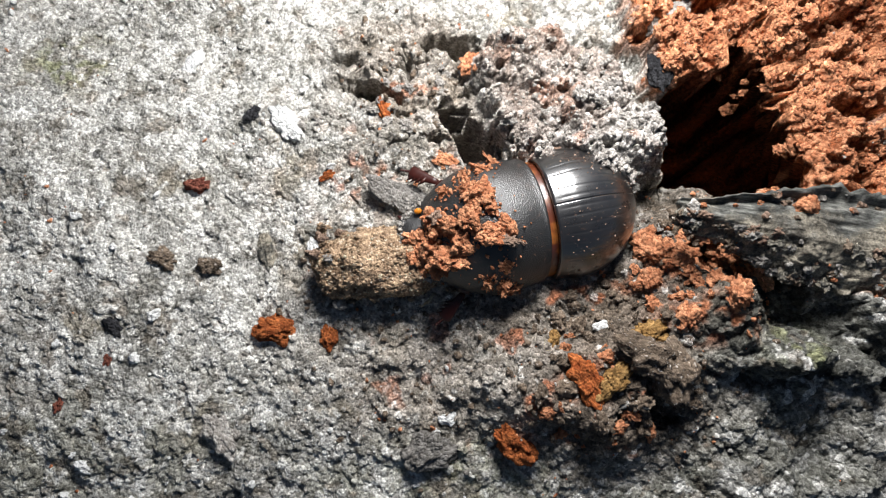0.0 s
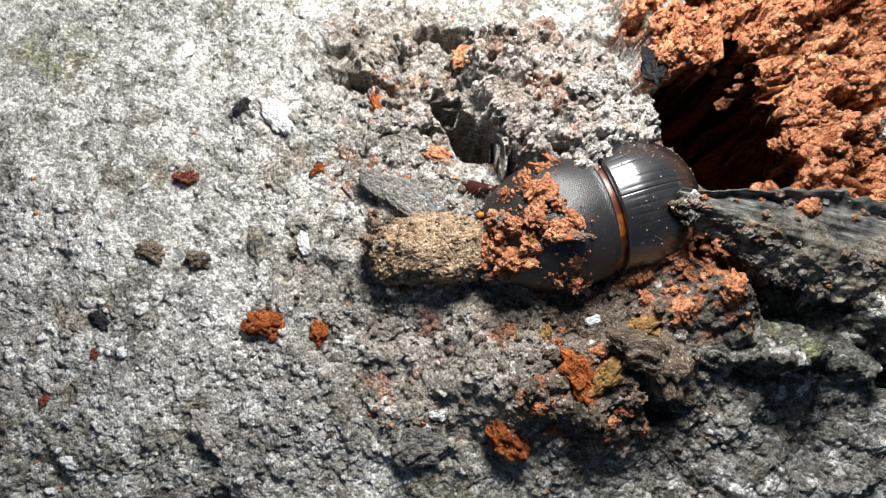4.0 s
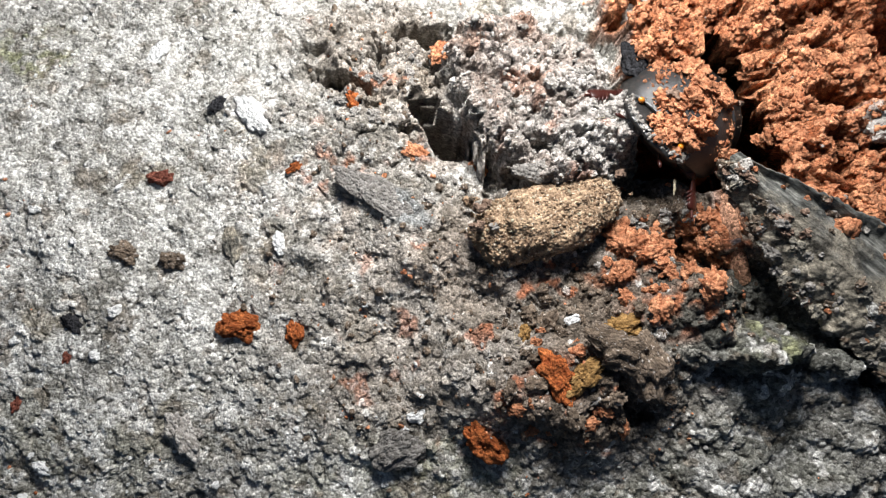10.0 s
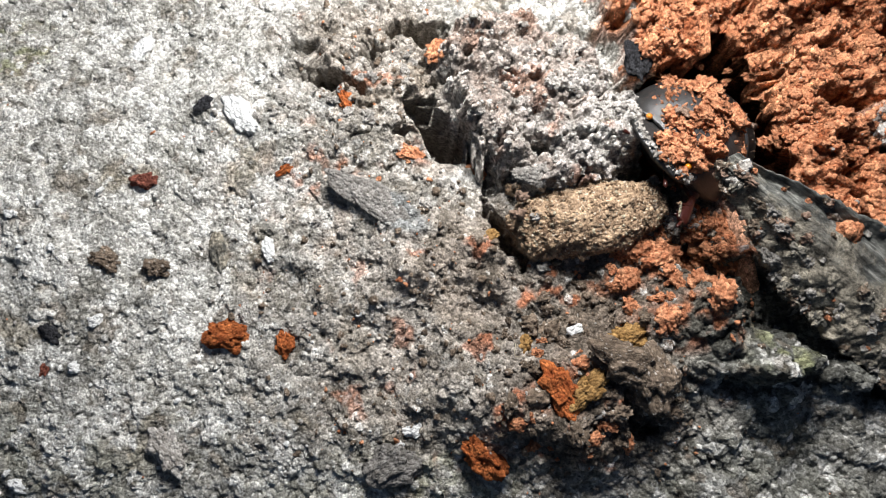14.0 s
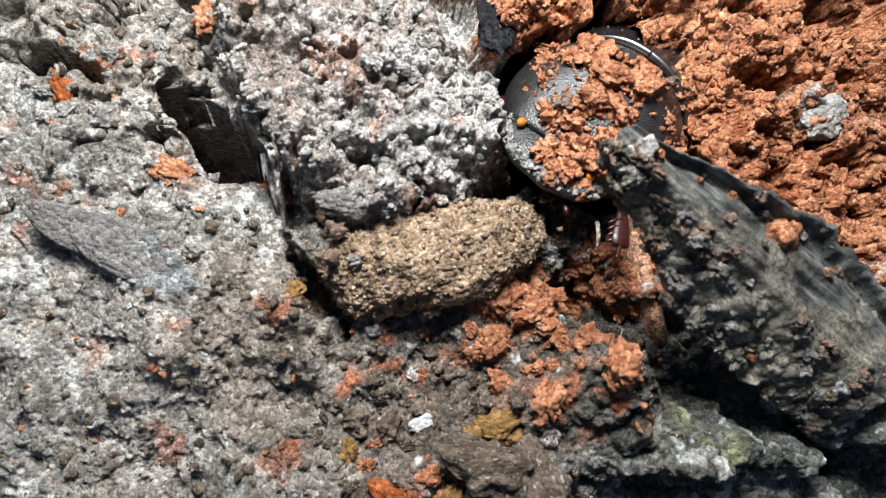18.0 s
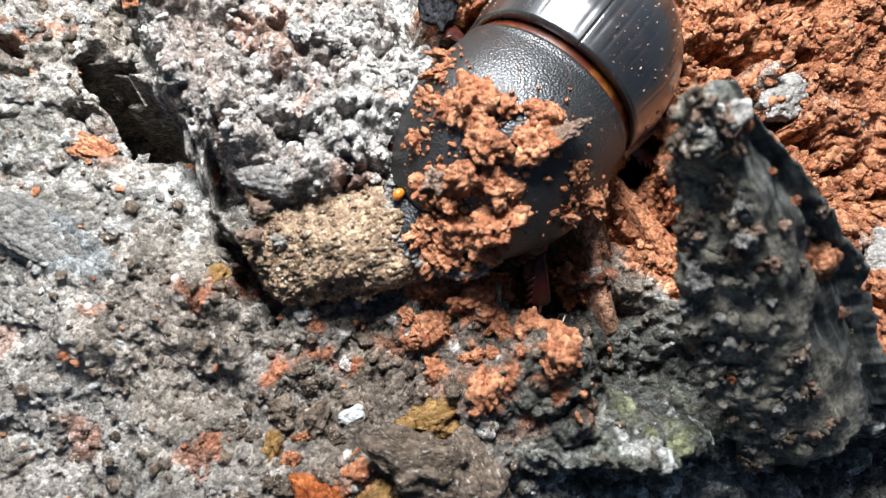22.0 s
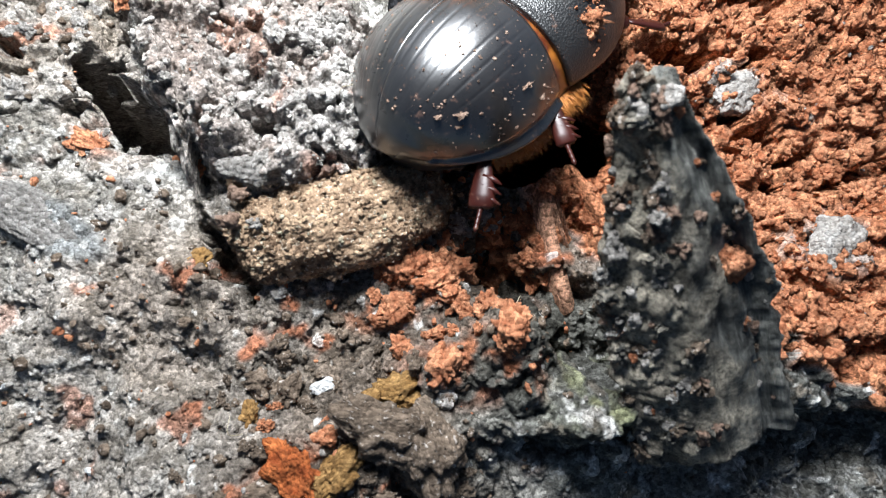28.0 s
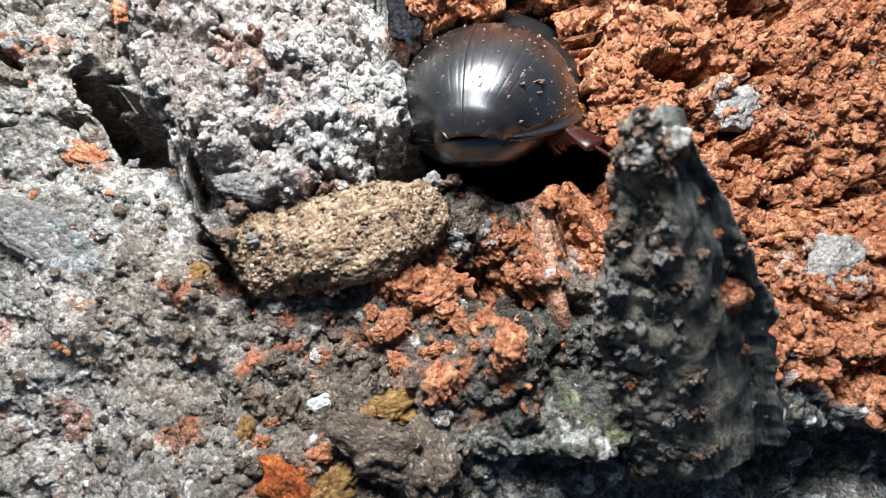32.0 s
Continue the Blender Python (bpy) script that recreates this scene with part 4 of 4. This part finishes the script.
# ---- loose crumbs that can be told apart: place, size, matter, name, label ----
SPOTS = [
    (-18.6, -8.9, 1.8, M_RUST, "soil_clod", "loose crumb of orange soil on grey crust"),
    (-12.3, -9.6, 1.1, M_RUST, "soil_clod", "loose crumb of orange soil on grey crust"),
    (-28.9, 8.2, 1.1, M_RED, "brick_chip", "small dull red chip on grey crust"),
    (-6.6, 17.2, 1.0, M_RUST, "soil_clod", "loose crumb of orange soil on grey crust"),
    (-13.4, 9.6, 0.7, M_RUST, "soil_clod", "tiny crumb of loose orange soil"),
    (-18.3, 15.6, 2.2, M_WHITE, "lime_flake", "bright white lime flake in the crust"),
    (-22.6, 17.0, 1.0, M_DARK, "charcoal_chip", "small black charcoal chip"),
    (-37.2, -8.4, 1.1, M_DARK, "charcoal_chip", "small black charcoal chip"),
    (-31.5, 24.8, 1.5, M_WHITE, "lime_flake", "bright white lime flake in the crust"),
    (-40.0, -24.3, 0.9, M_WHITE, "lime_flake", "bright white lime flake in the crust"),
    (-37.5, -12.3, 0.5, M_RED, "brick_chip", "small dull red chip on grey crust"),
    (-32, -0.8, 1.4, M_BROWN, "soil_clod", "dark brown crumb on grey crust"),
    (-43, -17.5, 0.6, M_RED, "brick_chip", "small dull red chip on grey crust"),
    (1.5, -18.5, 1.0, M_WHITE, "lime_flake", "bright white lime flake in the crust"),
    (-14.5, 0.4, 1.0, M_WHITE, "lime_flake", "bright white lime flake in the crust"),
    (17.5, -8.3, 0.7, M_WHITE, "lime_flake", "bright white lime flake in the crust"),
    (15.6, -13.6, 2.0, M_RUST, "soil_clod", "orange soil clod among brown crumbs"),
    (18.2, -14.0, 1.6, M_OCHRE, "soil_clod", "ochre soil clod among brown crumbs"),
    (8.4, -20.8, 1.9, M_RUST, "soil_clod", "orange-brown soil clod on grey crust"),
    (7.6, 8.8, 1.3, M_ORANGE, "soil_clod", "orange soil clod at the edge of a hole"),
    (0.9, 10.9, 1.3, M_ORANGE, "soil_clod", "orange soil clod at the edge of a hole"),
    (3.5, 23.5, 1.2, M_ORANGE, "soil_clod", "orange soil clod beside a dark cleft"),
    (21.4, -11.3, 2.4, M_BROWN, "soil_clod", "flat grey-brown clod on the slope"),
    (12.5, -9.8, 0.8, M_OCHRE, "soil_clod", "ochre soil clod among brown crumbs"),
    (-26.5, -1.6, 1.2, M_BROWN, "soil_clod", "dark brown crumb on grey crust"),
    (25.3, 20.6, 1.9, M_DARK, "charcoal_chip", "black charcoal flake at the edge of the lime"),
    (22.6, -9.2, 1.7, M_OCHRE, "soil_clod", "ochre soil clod beside the bark"),
    (24.2, -12.8, 2.5, M_BROWN, "soil_clod", "broad grey-brown clod on the slope"),
    (-1.0, -22.0, 2.2, M_SLATE, "stone", "dull grey stone bedded in the crust"),
    (-24.5, -20.5, 1.9, M_PALE, "lime_clod", "pinkish pale lime lump in the crust"),
    (9.0, 1.2, 0.9, M_OCHRE, "soil_clod", "pale ochre crumb on brown soil"),
]


def place(ob, x, y, lift, turn):
    ob.location = (x * MM, y * MM, (ground_z(x, y) + lift) * MM)
    ob.rotation_euler = (0, 0, turn)


for k, (x, y, r, mat, name, label) in enumerate(SPOTS):
    flat = mat in (M_WHITE, M_DARK)
    ob = part(name, lump_bm((r, r * 0.7, r * 0.45), 400 + k, 4, 0.5, 0.15) if flat else clod_bm((r * 1.15, r, r * 0.85), 400 + k, 5 if r > 1.2 else 4), mat)
    kind_of = "stone" if name in ("stone", "lime_flake", "lime_clod", "brick_chip") else "charcoal" if mat is M_DARK else "crumb"
    place(ob, x, y, r * (0.1 if flat else 0.3), k * 1.7)
    ob.scale = (1.2, 0.9, 0.7)
    tagged(ob, label, kind_of)

for x, y, size, tilt, turn, mat, name, label in (
        (-2.6, 5.2, (6.0, 1.8, 0.4), 1, -30, M_SLATE, "slate_flake", "smooth grey slate flake bedded in brown soil"),
        (-20.3, 0.4, (0.9, 2.3, 0.8), 4, 12, M_CHAR, "charcoal_chip", "upright grey charcoal chip in the crust"),
        (13.5, 7.0, (2.4, 0.9, 0.5), 5, -8, M_SLATE, "slate_flake", "grey slate flake under the lime clod"),
        (54.0, 13.5, (2.2, 1.6, 1.4), 8, 20, M_PALE, "lime_clod", "pale lime clod in orange soil"),
        (58.0, -0.6, (2.6, 2.0, 1.6), 5, 60, M_PALE, "lime_clod", "pale lime clod in orange soil"),
        (27.5, 28.5, (3.0, 1.6, 1.4), 5, 30, M_PALE, "lime_clod", "smooth pale clod beside a cleft")):
    ob = part(name, lump_bm(size, int(x * 7) + 900, 5, 0.3, 0.06), mat)
    ob.location = (x * MM, y * MM, (ground_z(x, y) + 0.1 * size[2]) * MM)
    ob.rotation_euler = (radians(tilt), radians(tilt * 0.5), radians(turn))
    tagged(ob, label, "stone")

FIBRES = ((8.0, 11.8, 1.6, 40), (16.5, 22.5, 1.8, 100), (27.5, 22.0, 2.4, 70), (30.5, -3.5, 1.6, 10), (43.0, 20.5, 2.2, 150), (-14.0, -3.0, 1.5, 20), (12.0, -11.0, 1.8, 130), (20.0, 12.0, 1.4, 60))
for k, (x, y, long, turn) in enumerate(FIBRES):
    pts = [(long * (j / 6), 0.25 * long * math.sin(j * 0.9 + k), 0.35 * long * math.sin(j * 0.5)) for j in range(7)]
    ob = part("root_fibre", tube_bm(pts, [0.035, 0.035, 0.03, 0.03, 0.028, 0.02, 0.012], 6), M_STRAW)
    place(ob, x, y, 0.1, radians(turn))
    tagged(ob, "hair-thin pale root fibre on the soil", "fibre")

# many clods: a few shapes each, shared by the pieces of a patch
SHAPES = [(clod_bm((1.1, 0.95, 0.8), 500 + k, 4), clod_bm((1.2, 0.8, 0.65), 520 + k, 4)) for k in range(5)]
MESHES = {}
for mat in (M_ORANGE, M_BROWN, M_PALE):
    for k, pair in enumerate(SHAPES):
        for j, bm in enumerate(pair):
            me = bpy.data.meshes.new("clod")
            for f in bm.faces:
                f.smooth = True
            bm.to_mesh(me)
            me.materials.append(mat)
            MESHES[mat, k, j] = me
for pair in SHAPES:
    for bm in pair:
        bm.free()


def scatter(name, label, group, mat, count, cx, cy, rx, ry, smin, smax, seed):
    r = random.Random(seed)
    for k in range(count):
        a, d = r.random() * 6.283, math.sqrt(r.random())
        x, y = cx + rx * d * math.cos(a), cy + ry * d * math.sin(a)
        s = smin + (smax - smin) * r.random() ** 2
        while ground_z(x, y) < -9:
            x, y = x + 1.5, y + 0.4
        ob = new(name, MESHES[mat, r.randrange(5), r.randrange(2)])
        place(ob, x, y, 0.25 * s, r.random() * 6.28)
        ob.scale = (s, s * r.uniform(0.8, 1.1), s * r.uniform(0.7, 1))
        tagged(ob, label, "crumb", group)


scatter("soil_clod", "crumbly orange soil clod", "orange clods below the dung", M_ORANGE, 70, 26.5, -2.0, 5.0, 5.5, 0.3, 1.4, 1)
scatter("soil_clod", "crumbly brown soil clod", "brown clods on the slope", M_BROWN, 55, 18, -12, 11, 8, 0.3, 1.4, 2)
scatter("soil_clod", "crumbly orange soil clod", "orange clods on the slope", M_ORANGE, 20, 17, -15, 9, 6, 0.3, 1.0, 3)
scatter("lime_clod", "pale crumb of lime", "pale crumbs on the lime", M_PALE, 40, 15, 15, 9, 8, 0.3, 0.9, 4)
scatter("soil_clod", "crumbly orange soil clod", "orange clods of the mound", M_ORANGE, 90, 50, 18, 16, 14, 0.5, 1.3, 5)
scatter("soil_clod", "crumbly orange soil clod", "orange clods of the mound", M_ORANGE, 40, 50, -1, 9, 8, 0.4, 1.1, 6)
scatter("soil_clod", "crumbly brown soil clod", "brown clods beside the dung", M_BROWN, 30, 29.0, 3.2, 4.0, 2.2, 0.3, 1.1, 8)
scatter("lime_clod", "pale crumb of lime", "pale crumbs beside the dung", M_PALE, 26, 29.0, 3.0, 4.0, 2.6, 0.3, 0.9, 9)
scatter("soil_clod", "crumbly orange soil clod", "orange clods below the dung", M_ORANGE, 26, 25.5, 0.5, 3.6, 1.8, 0.5, 1.4, 10)
scatter("soil_clod", "crumbly orange soil clod", "orange clods at the burrow mouth", M_ORANGE, 36, 33.5, 1.5, 3.6, 3.2, 0.5, 1.5, 11)
scatter("lime_clod", "pale crumb of lime", "pale crumbs on the crust", M_PALE, 40, -5, 14, 12, 12, 0.3, 1.0, 7)


def loose(name, label, mat, count, weight, smin, smax, seed, detail=2):
    """Countless small crumbs, strewn where their matter lies, in one mesh."""
    rng = np.random.default_rng(seed)
    shapes = []
    for k in range(8):
        bm = crumb_bm(1.0 / MM, 700 + seed * 10 + k, detail, 0.85, 0.5)
        bm.verts.ensure_lookup_table()
        shapes.append((np.array([v.co[:] for v in bm.verts]), np.array([[v.index for v in f.verts] for f in bm.faces])))
        bm.free()
    vs, fs, base = [], [], 0
    while count > 0:
        x, y = rng.uniform(-58, 70), rng.uniform(-32, 36)
        i, j = int(np.searchsorted(GX, x)), int(np.searchsorted(GY, y))
        if GZ[j - 6:j + 7, i - 6:i + 7].min() < -9 or rng.random() > weight(x, y):
            continue
        count -= 1
        v, f = shapes[rng.integers(8)]
        r = smin + (smax - smin) * rng.random() ** 3
        turn = np.array(Euler(rng.uniform(0, 6.28, 3)).to_matrix())
        vs.append((v * r * rng.uniform(0.55, 1.3, 3)) @ turn + (x, y, GZ[j, i] + 0.25 * r))
        fs.append(f + base)
        base += len(v)
    me = bpy.data.meshes.new(name)
    me.from_pydata((np.concatenate(vs) * MM).tolist(), [], np.concatenate(fs).tolist())
    me.polygons.foreach_set("use_smooth", np.ones(len(me.polygons), dtype=bool))
    me.materials.append(mat)
    return tagged(new(name, me), label, "crumbs", kind="stuff")


ZONE_X, ZONE_Y = np.meshgrid(np.arange(-60, 74, 0.5), np.arange(-34, 38, 0.5))
ZONE = zones(ZONE_X, ZONE_Y)


def zone(k, x, y):
    return ZONE[k][int((y + 34) / 0.5), int((x + 60) / 0.5)]


loose("orange_crumbs", "countless loose crumbs of orange soil", M_ORANGE, 3600, lambda x, y: zone(0, x, y) * (y < 34), 0.2, 0.9, 1, 3)
loose("orange_grit", "countless fine grains of orange soil", M_ORANGE, 4500, lambda x, y: zone(0, x, y), 0.12, 0.42, 6, 2)
loose("lime_crumbs", "countless pale crumbs of lime", M_PALE, 700, lambda x, y: zone(1, x, y), 0.12, 0.5, 2, 2)
loose("brown_crumbs", "countless brown soil crumbs", M_BROWN, 900, lambda x, y: zone(2, x, y), 0.1, 0.6, 3, 2)
loose("grey_grit", "countless grey grains of grit", M_PALE, 1100, lambda x, y: 0.3, 0.1, 0.42, 4, 2)
loose("lime_chips", "small white chips of lime in the crust", M_WHITE, 150, lambda x, y: 0.5 * (x < 4) * (1 - zone(2, x, y)), 0.15, 0.75, 7, 3)
loose("red_grit", "scattered small red crumbs", M_ORANGE, 260, lambda x, y: 0.6 * zone(2, x, y) + 0.03, 0.12, 0.45, 5)


# ---- what moves ----
BEETLE_ROWS = [  # seconds, the body's middle in mm, heading, nose up, roll
    (0, 9.3, 3.2, -1.5, 193, 7, 0),
    (0.5, 11, 3.8, -1.4, 199, 9, 0),
    (1, 13.7, 4.7, -1.3, 203, 10, 1),
    (1.5, 13.7, 4.1, -1.6, 198, 7, 2),
    (2, 14.4, 3.6, -1.8, 194, 3, 3),
    (2.5, 14.7, 2.9, -1.8, 193, 3, 3),
    (3, 15.7, 2.7, -1.9, 192, 2, 2),
    (3.5, 16.6, 2.8, -1.9, 194, 3, 2),
    (5.5, 18.3, 5.5, -1.1, 205, 8, 2),
    (6, 17, 6.6, -1.1, 207, 9, 1),
    (7, 17.7, 6, -1.7, 211, 7, 5),
    (8, 19.7, 7.2, -0.4, 211, 10, 1),
    (8.5, 22.8, 10, -1.8, 211, 27, -8),
    (9, 24.6, 11.6, -1.7, 218, 34, -17),
    (9.5, 24.2, 12.1, -5.4, 219, 38, -7),
    (10, 30, 14.2, -6.4, 215, 52, 2),
    (11, 29.7, 13, -6.4, 210, 54, 2),
    (12, 31.1, 11.7, -6.3, 208, 56, 2),
    (13, 30.1, 11, -6.3, 206, 56, 2),
    (13.5, 30, 11.3, -6.3, 207, 54, 4),
    (15.5, 33.9, 13.2, -5.9, 215, 44, 12),
    (16, 34.4, 13.5, -5.6, 219, 40, 14),
    (17, 34.8, 14.2, -5.8, 217, 38, 15),
    (18, 34.7, 13.5, -5.7, 215, 36, 15),
    (18.5, 34.1, 13.9, -5.2, 215, 37, 15),
    (19, 34.5, 13.2, -4.6, 220, 37, 15),
    (19.5, 34, 12, -3.3, 232, 42, 14),
    (20, 33.4, 10.8, -1.7, 243, 44, 12),
    (20.5, 32.3, 11.8, -2.2, 243, 31, 10),
    (21, 32.6, 13.1, -1.3, 225, 21, 8),
    (21.5, 31.7, 13.2, -0.2, 227, 12, 6),
    (22, 31.7, 11.7, 0.8, 227, 2, 5),
    (22.5, 31.7, 10.1, 1.1, 229, -1, 5),
    (23, 30.7, 9.6, 1.4, 247, -2, 5),
    (23.5, 29.4, 9.4, 0.9, 256, 5, 7),
    (24, 29.8, 9.5, 0.5, 264, 14, 9),
    (24.5, 30.5, 11.9, 1.1, 279, 16, 15),
    (25, 31.7, 11.2, 1.8, 306, 16, 18),
    (25.5, 32, 10.4, 1.8, 310, 22, 12),
    (26.2, 31.6, 11.1, 1.1, 338, 15, -4),
    (27.5, 32.7, 14.4, 1.3, 386, -5, -31),
    (28, 32.5, 14, 1.4, 401, -11, -35),
    (28.5, 33.8, 14.6, 0.7, 402, -16, -32),
    (28.8, 34.6, 16.2, -0.8, 403, -14, -34),
    (29, 33.4, 15.9, -2.2, 407, -24, -32),
    (29.5, 33.6, 14.8, -3.7, 416, -38, -34),
    (30, 33.7, 14.3, -4.1, 423, -45, -34),
    (30.5, 33.3, 14.1, -4.4, 421, -47, -34),
    (31, 33.7, 14.2, -4.7, 420, -49, -34),
    (31.5, 34, 13.8, -5, 416, -49, -37),
    (32, 34.2, 13.7, -5.3, 412, -49, -40),
]
PLUG_ROWS = [  # seconds, the left end in mm, heading
    (0, -13.7, -1.8, 1, 3),
    (0.5, -11.3, -2, 1, 4),
    (1, -8.9, -1.9, 1, 6),
    (2, -8.6, -1.8, 1, 4),
    (3, -7.5, -1, 1, 3),
    (3.5, -7.1, -0.9, 1, 3),
    (5.5, -6.6, -1, 1, 5),
    (6, -6.7, -1, 1, 6),
    (7, -5.2, -0.7, 1, 8),
    (8, -2.9, -0.3, 1, 9),
    (8.5, -0.6, 0.1, 1.6, 9),
    (9, 2.6, 0.2, 1.8, 8),
    (9.5, 3.9, 0.2, 2, 10),
    (10, 7.4, 0.2, 2.2, 16),
    (11, 9.1, 0.2, 2.2, 13),
    (12, 10.9, 0.2, 2.2, 11),
    (13, 11.4, 1.6, 1.8, 8),
    (16, 11.6, 2.4, 1.6, 8),
    (32, 11.7, 2.7, 1.6, 8),
]
BARK_ROWS = [  # seconds, the tip in mm, the base in mm
    (0, 24.3, 3.3, 8.0, 49.1, -1.1, 8.0),
    (2, 25.0, 2.9, 8.0, 49.1, -1.5, 8.0),
    (3.5, 24.9, 2.8, 8.0, 49.3, -2.8, 8.0),
    (5.5, 25.8, 7.0, 8.5, 48.2, -4.4, 8.0),
    (6, 26.3, 7.5, 8.5, 47.6, -5.0, 8.0),
    (7, 27.0, 7.3, 8.5, 47.9, -5.8, 8.0),
    (8, 28.6, 6.8, 8.5, 48.2, -7.1, 8.0),
    (9, 32.1, 6.1, 9.0, 48.4, -8.6, 8.0),
    (10, 31.9, 7.0, 9.0, 48.7, -8.6, 8.0),
    (13, 30.7, 7.1, 9.5, 47.2, -8.3, 8.0),
    (15.5, 30.3, 7.0, 11.0, 48.0, -7.0, 8.0),
    (16, 30.4, 7.1, 12.0, 49.2, -7.3, 8.0),
    (17, 28.3, 7.0, 14.0, 47.9, -7.4, 8.0),
    (18, 28.5, 8.1, 14.0, 48.0, -7.3, 8.0),
    (19, 28.5, 7.3, 15.0, 49.1, -8.3, 8.0),
    (20, 28.7, 5.7, 17.0, 47.0, -10.1, 8.0),
    (20.5, 29.4, 6.6, 18.0, 46.5, -9.8, 8.0),
    (21, 28.5, 5.7, 20.0, 45.6, -10.5, 8.0),
    (21.5, 31.7, 6.6, 20.0, 46.7, -10.2, 8.0),
    (22, 33.9, 6.5, 20.0, 47.4, -11.0, 8.0),
    (22.5, 33.0, 5.9, 21.0, 47.1, -11.4, 8.0),
    (23, 33.3, 6.5, 20.0, 46.1, -11.4, 8.0),
    (24, 33.0, 6.8, 19.5, 43.7, -12.0, 8.0),
    (25, 33.9, 7.3, 19.5, 43.6, -12.7, 8.0),
    (25.5, 34.5, 7.7, 19.5, 43.8, -12.8, 8.0),
    (27.5, 35.4, 6.8, 20.0, 43.8, -13.1, 8.0),
    (28, 35.2, 7.3, 20.0, 43.9, -13.1, 8.0),
    (29, 34.8, 6.7, 20.5, 43.8, -12.8, 8.0),
    (30, 35.3, 6.1, 21.0, 43.7, -12.4, 8.0),
    (31, 35.1, 6.1, 21.0, 43.7, -12.4, 8.0),
    (32, 35.0, 6.3, 21.0, 43.8, -12.4, 8.0),
]


def leg_rows(leg, phase, swing, lift):
    """A leg that steps back and forth about its hip."""
    hip = leg.location.copy() / MM
    rows = []
    for k in range(65):
        t = 0.5 * k
        s = math.sin(2.1 * t + phase + 0.7 * math.sin(0.6 * t))
        c = max(0.0, math.cos(2.1 * t + phase))
        rows.append((t, pose(hip.x * MM, hip.y * MM, hip.z * MM, lift * c, 0, swing * s)))
    return rows


def motions():
    walk(beetle, [(t, pose(x * MM, y * MM, z * MM) @ pose(0, 0, 0, 0, 0, h) @ pose(0, 0, 0, r, -p, 0)) for t, x, y, z, h, p, r in BEETLE_ROWS])
    walk(plug, [(t, pose(x * MM, y * MM, z * MM, 0, 0, a)) for t, x, y, z, a in PLUG_ROWS])
    rows = []
    for t, tx, ty, tz, bx, by, bz in BARK_ROWS:
        tip, base = Vector((tx, ty, tz)), Vector((bx, by, bz))
        d = (tip - base).normalized()
        side = Vector((0, 0, 1)).cross(d).normalized()
        m = Matrix((d, side, d.cross(side))).transposed().to_4x4()
        rows.append((t, Matrix.Translation((tip - 27.0 * d) * MM) @ m))
    walk(bark, rows)
    for k, (name, leg) in enumerate(sorted(LEGS.items())):
        side = 1 if "left" in name else -1
        walk(leg, leg_rows(leg, k * 2.1, 14 if "front" in name else 18, 8 * side))


motions()
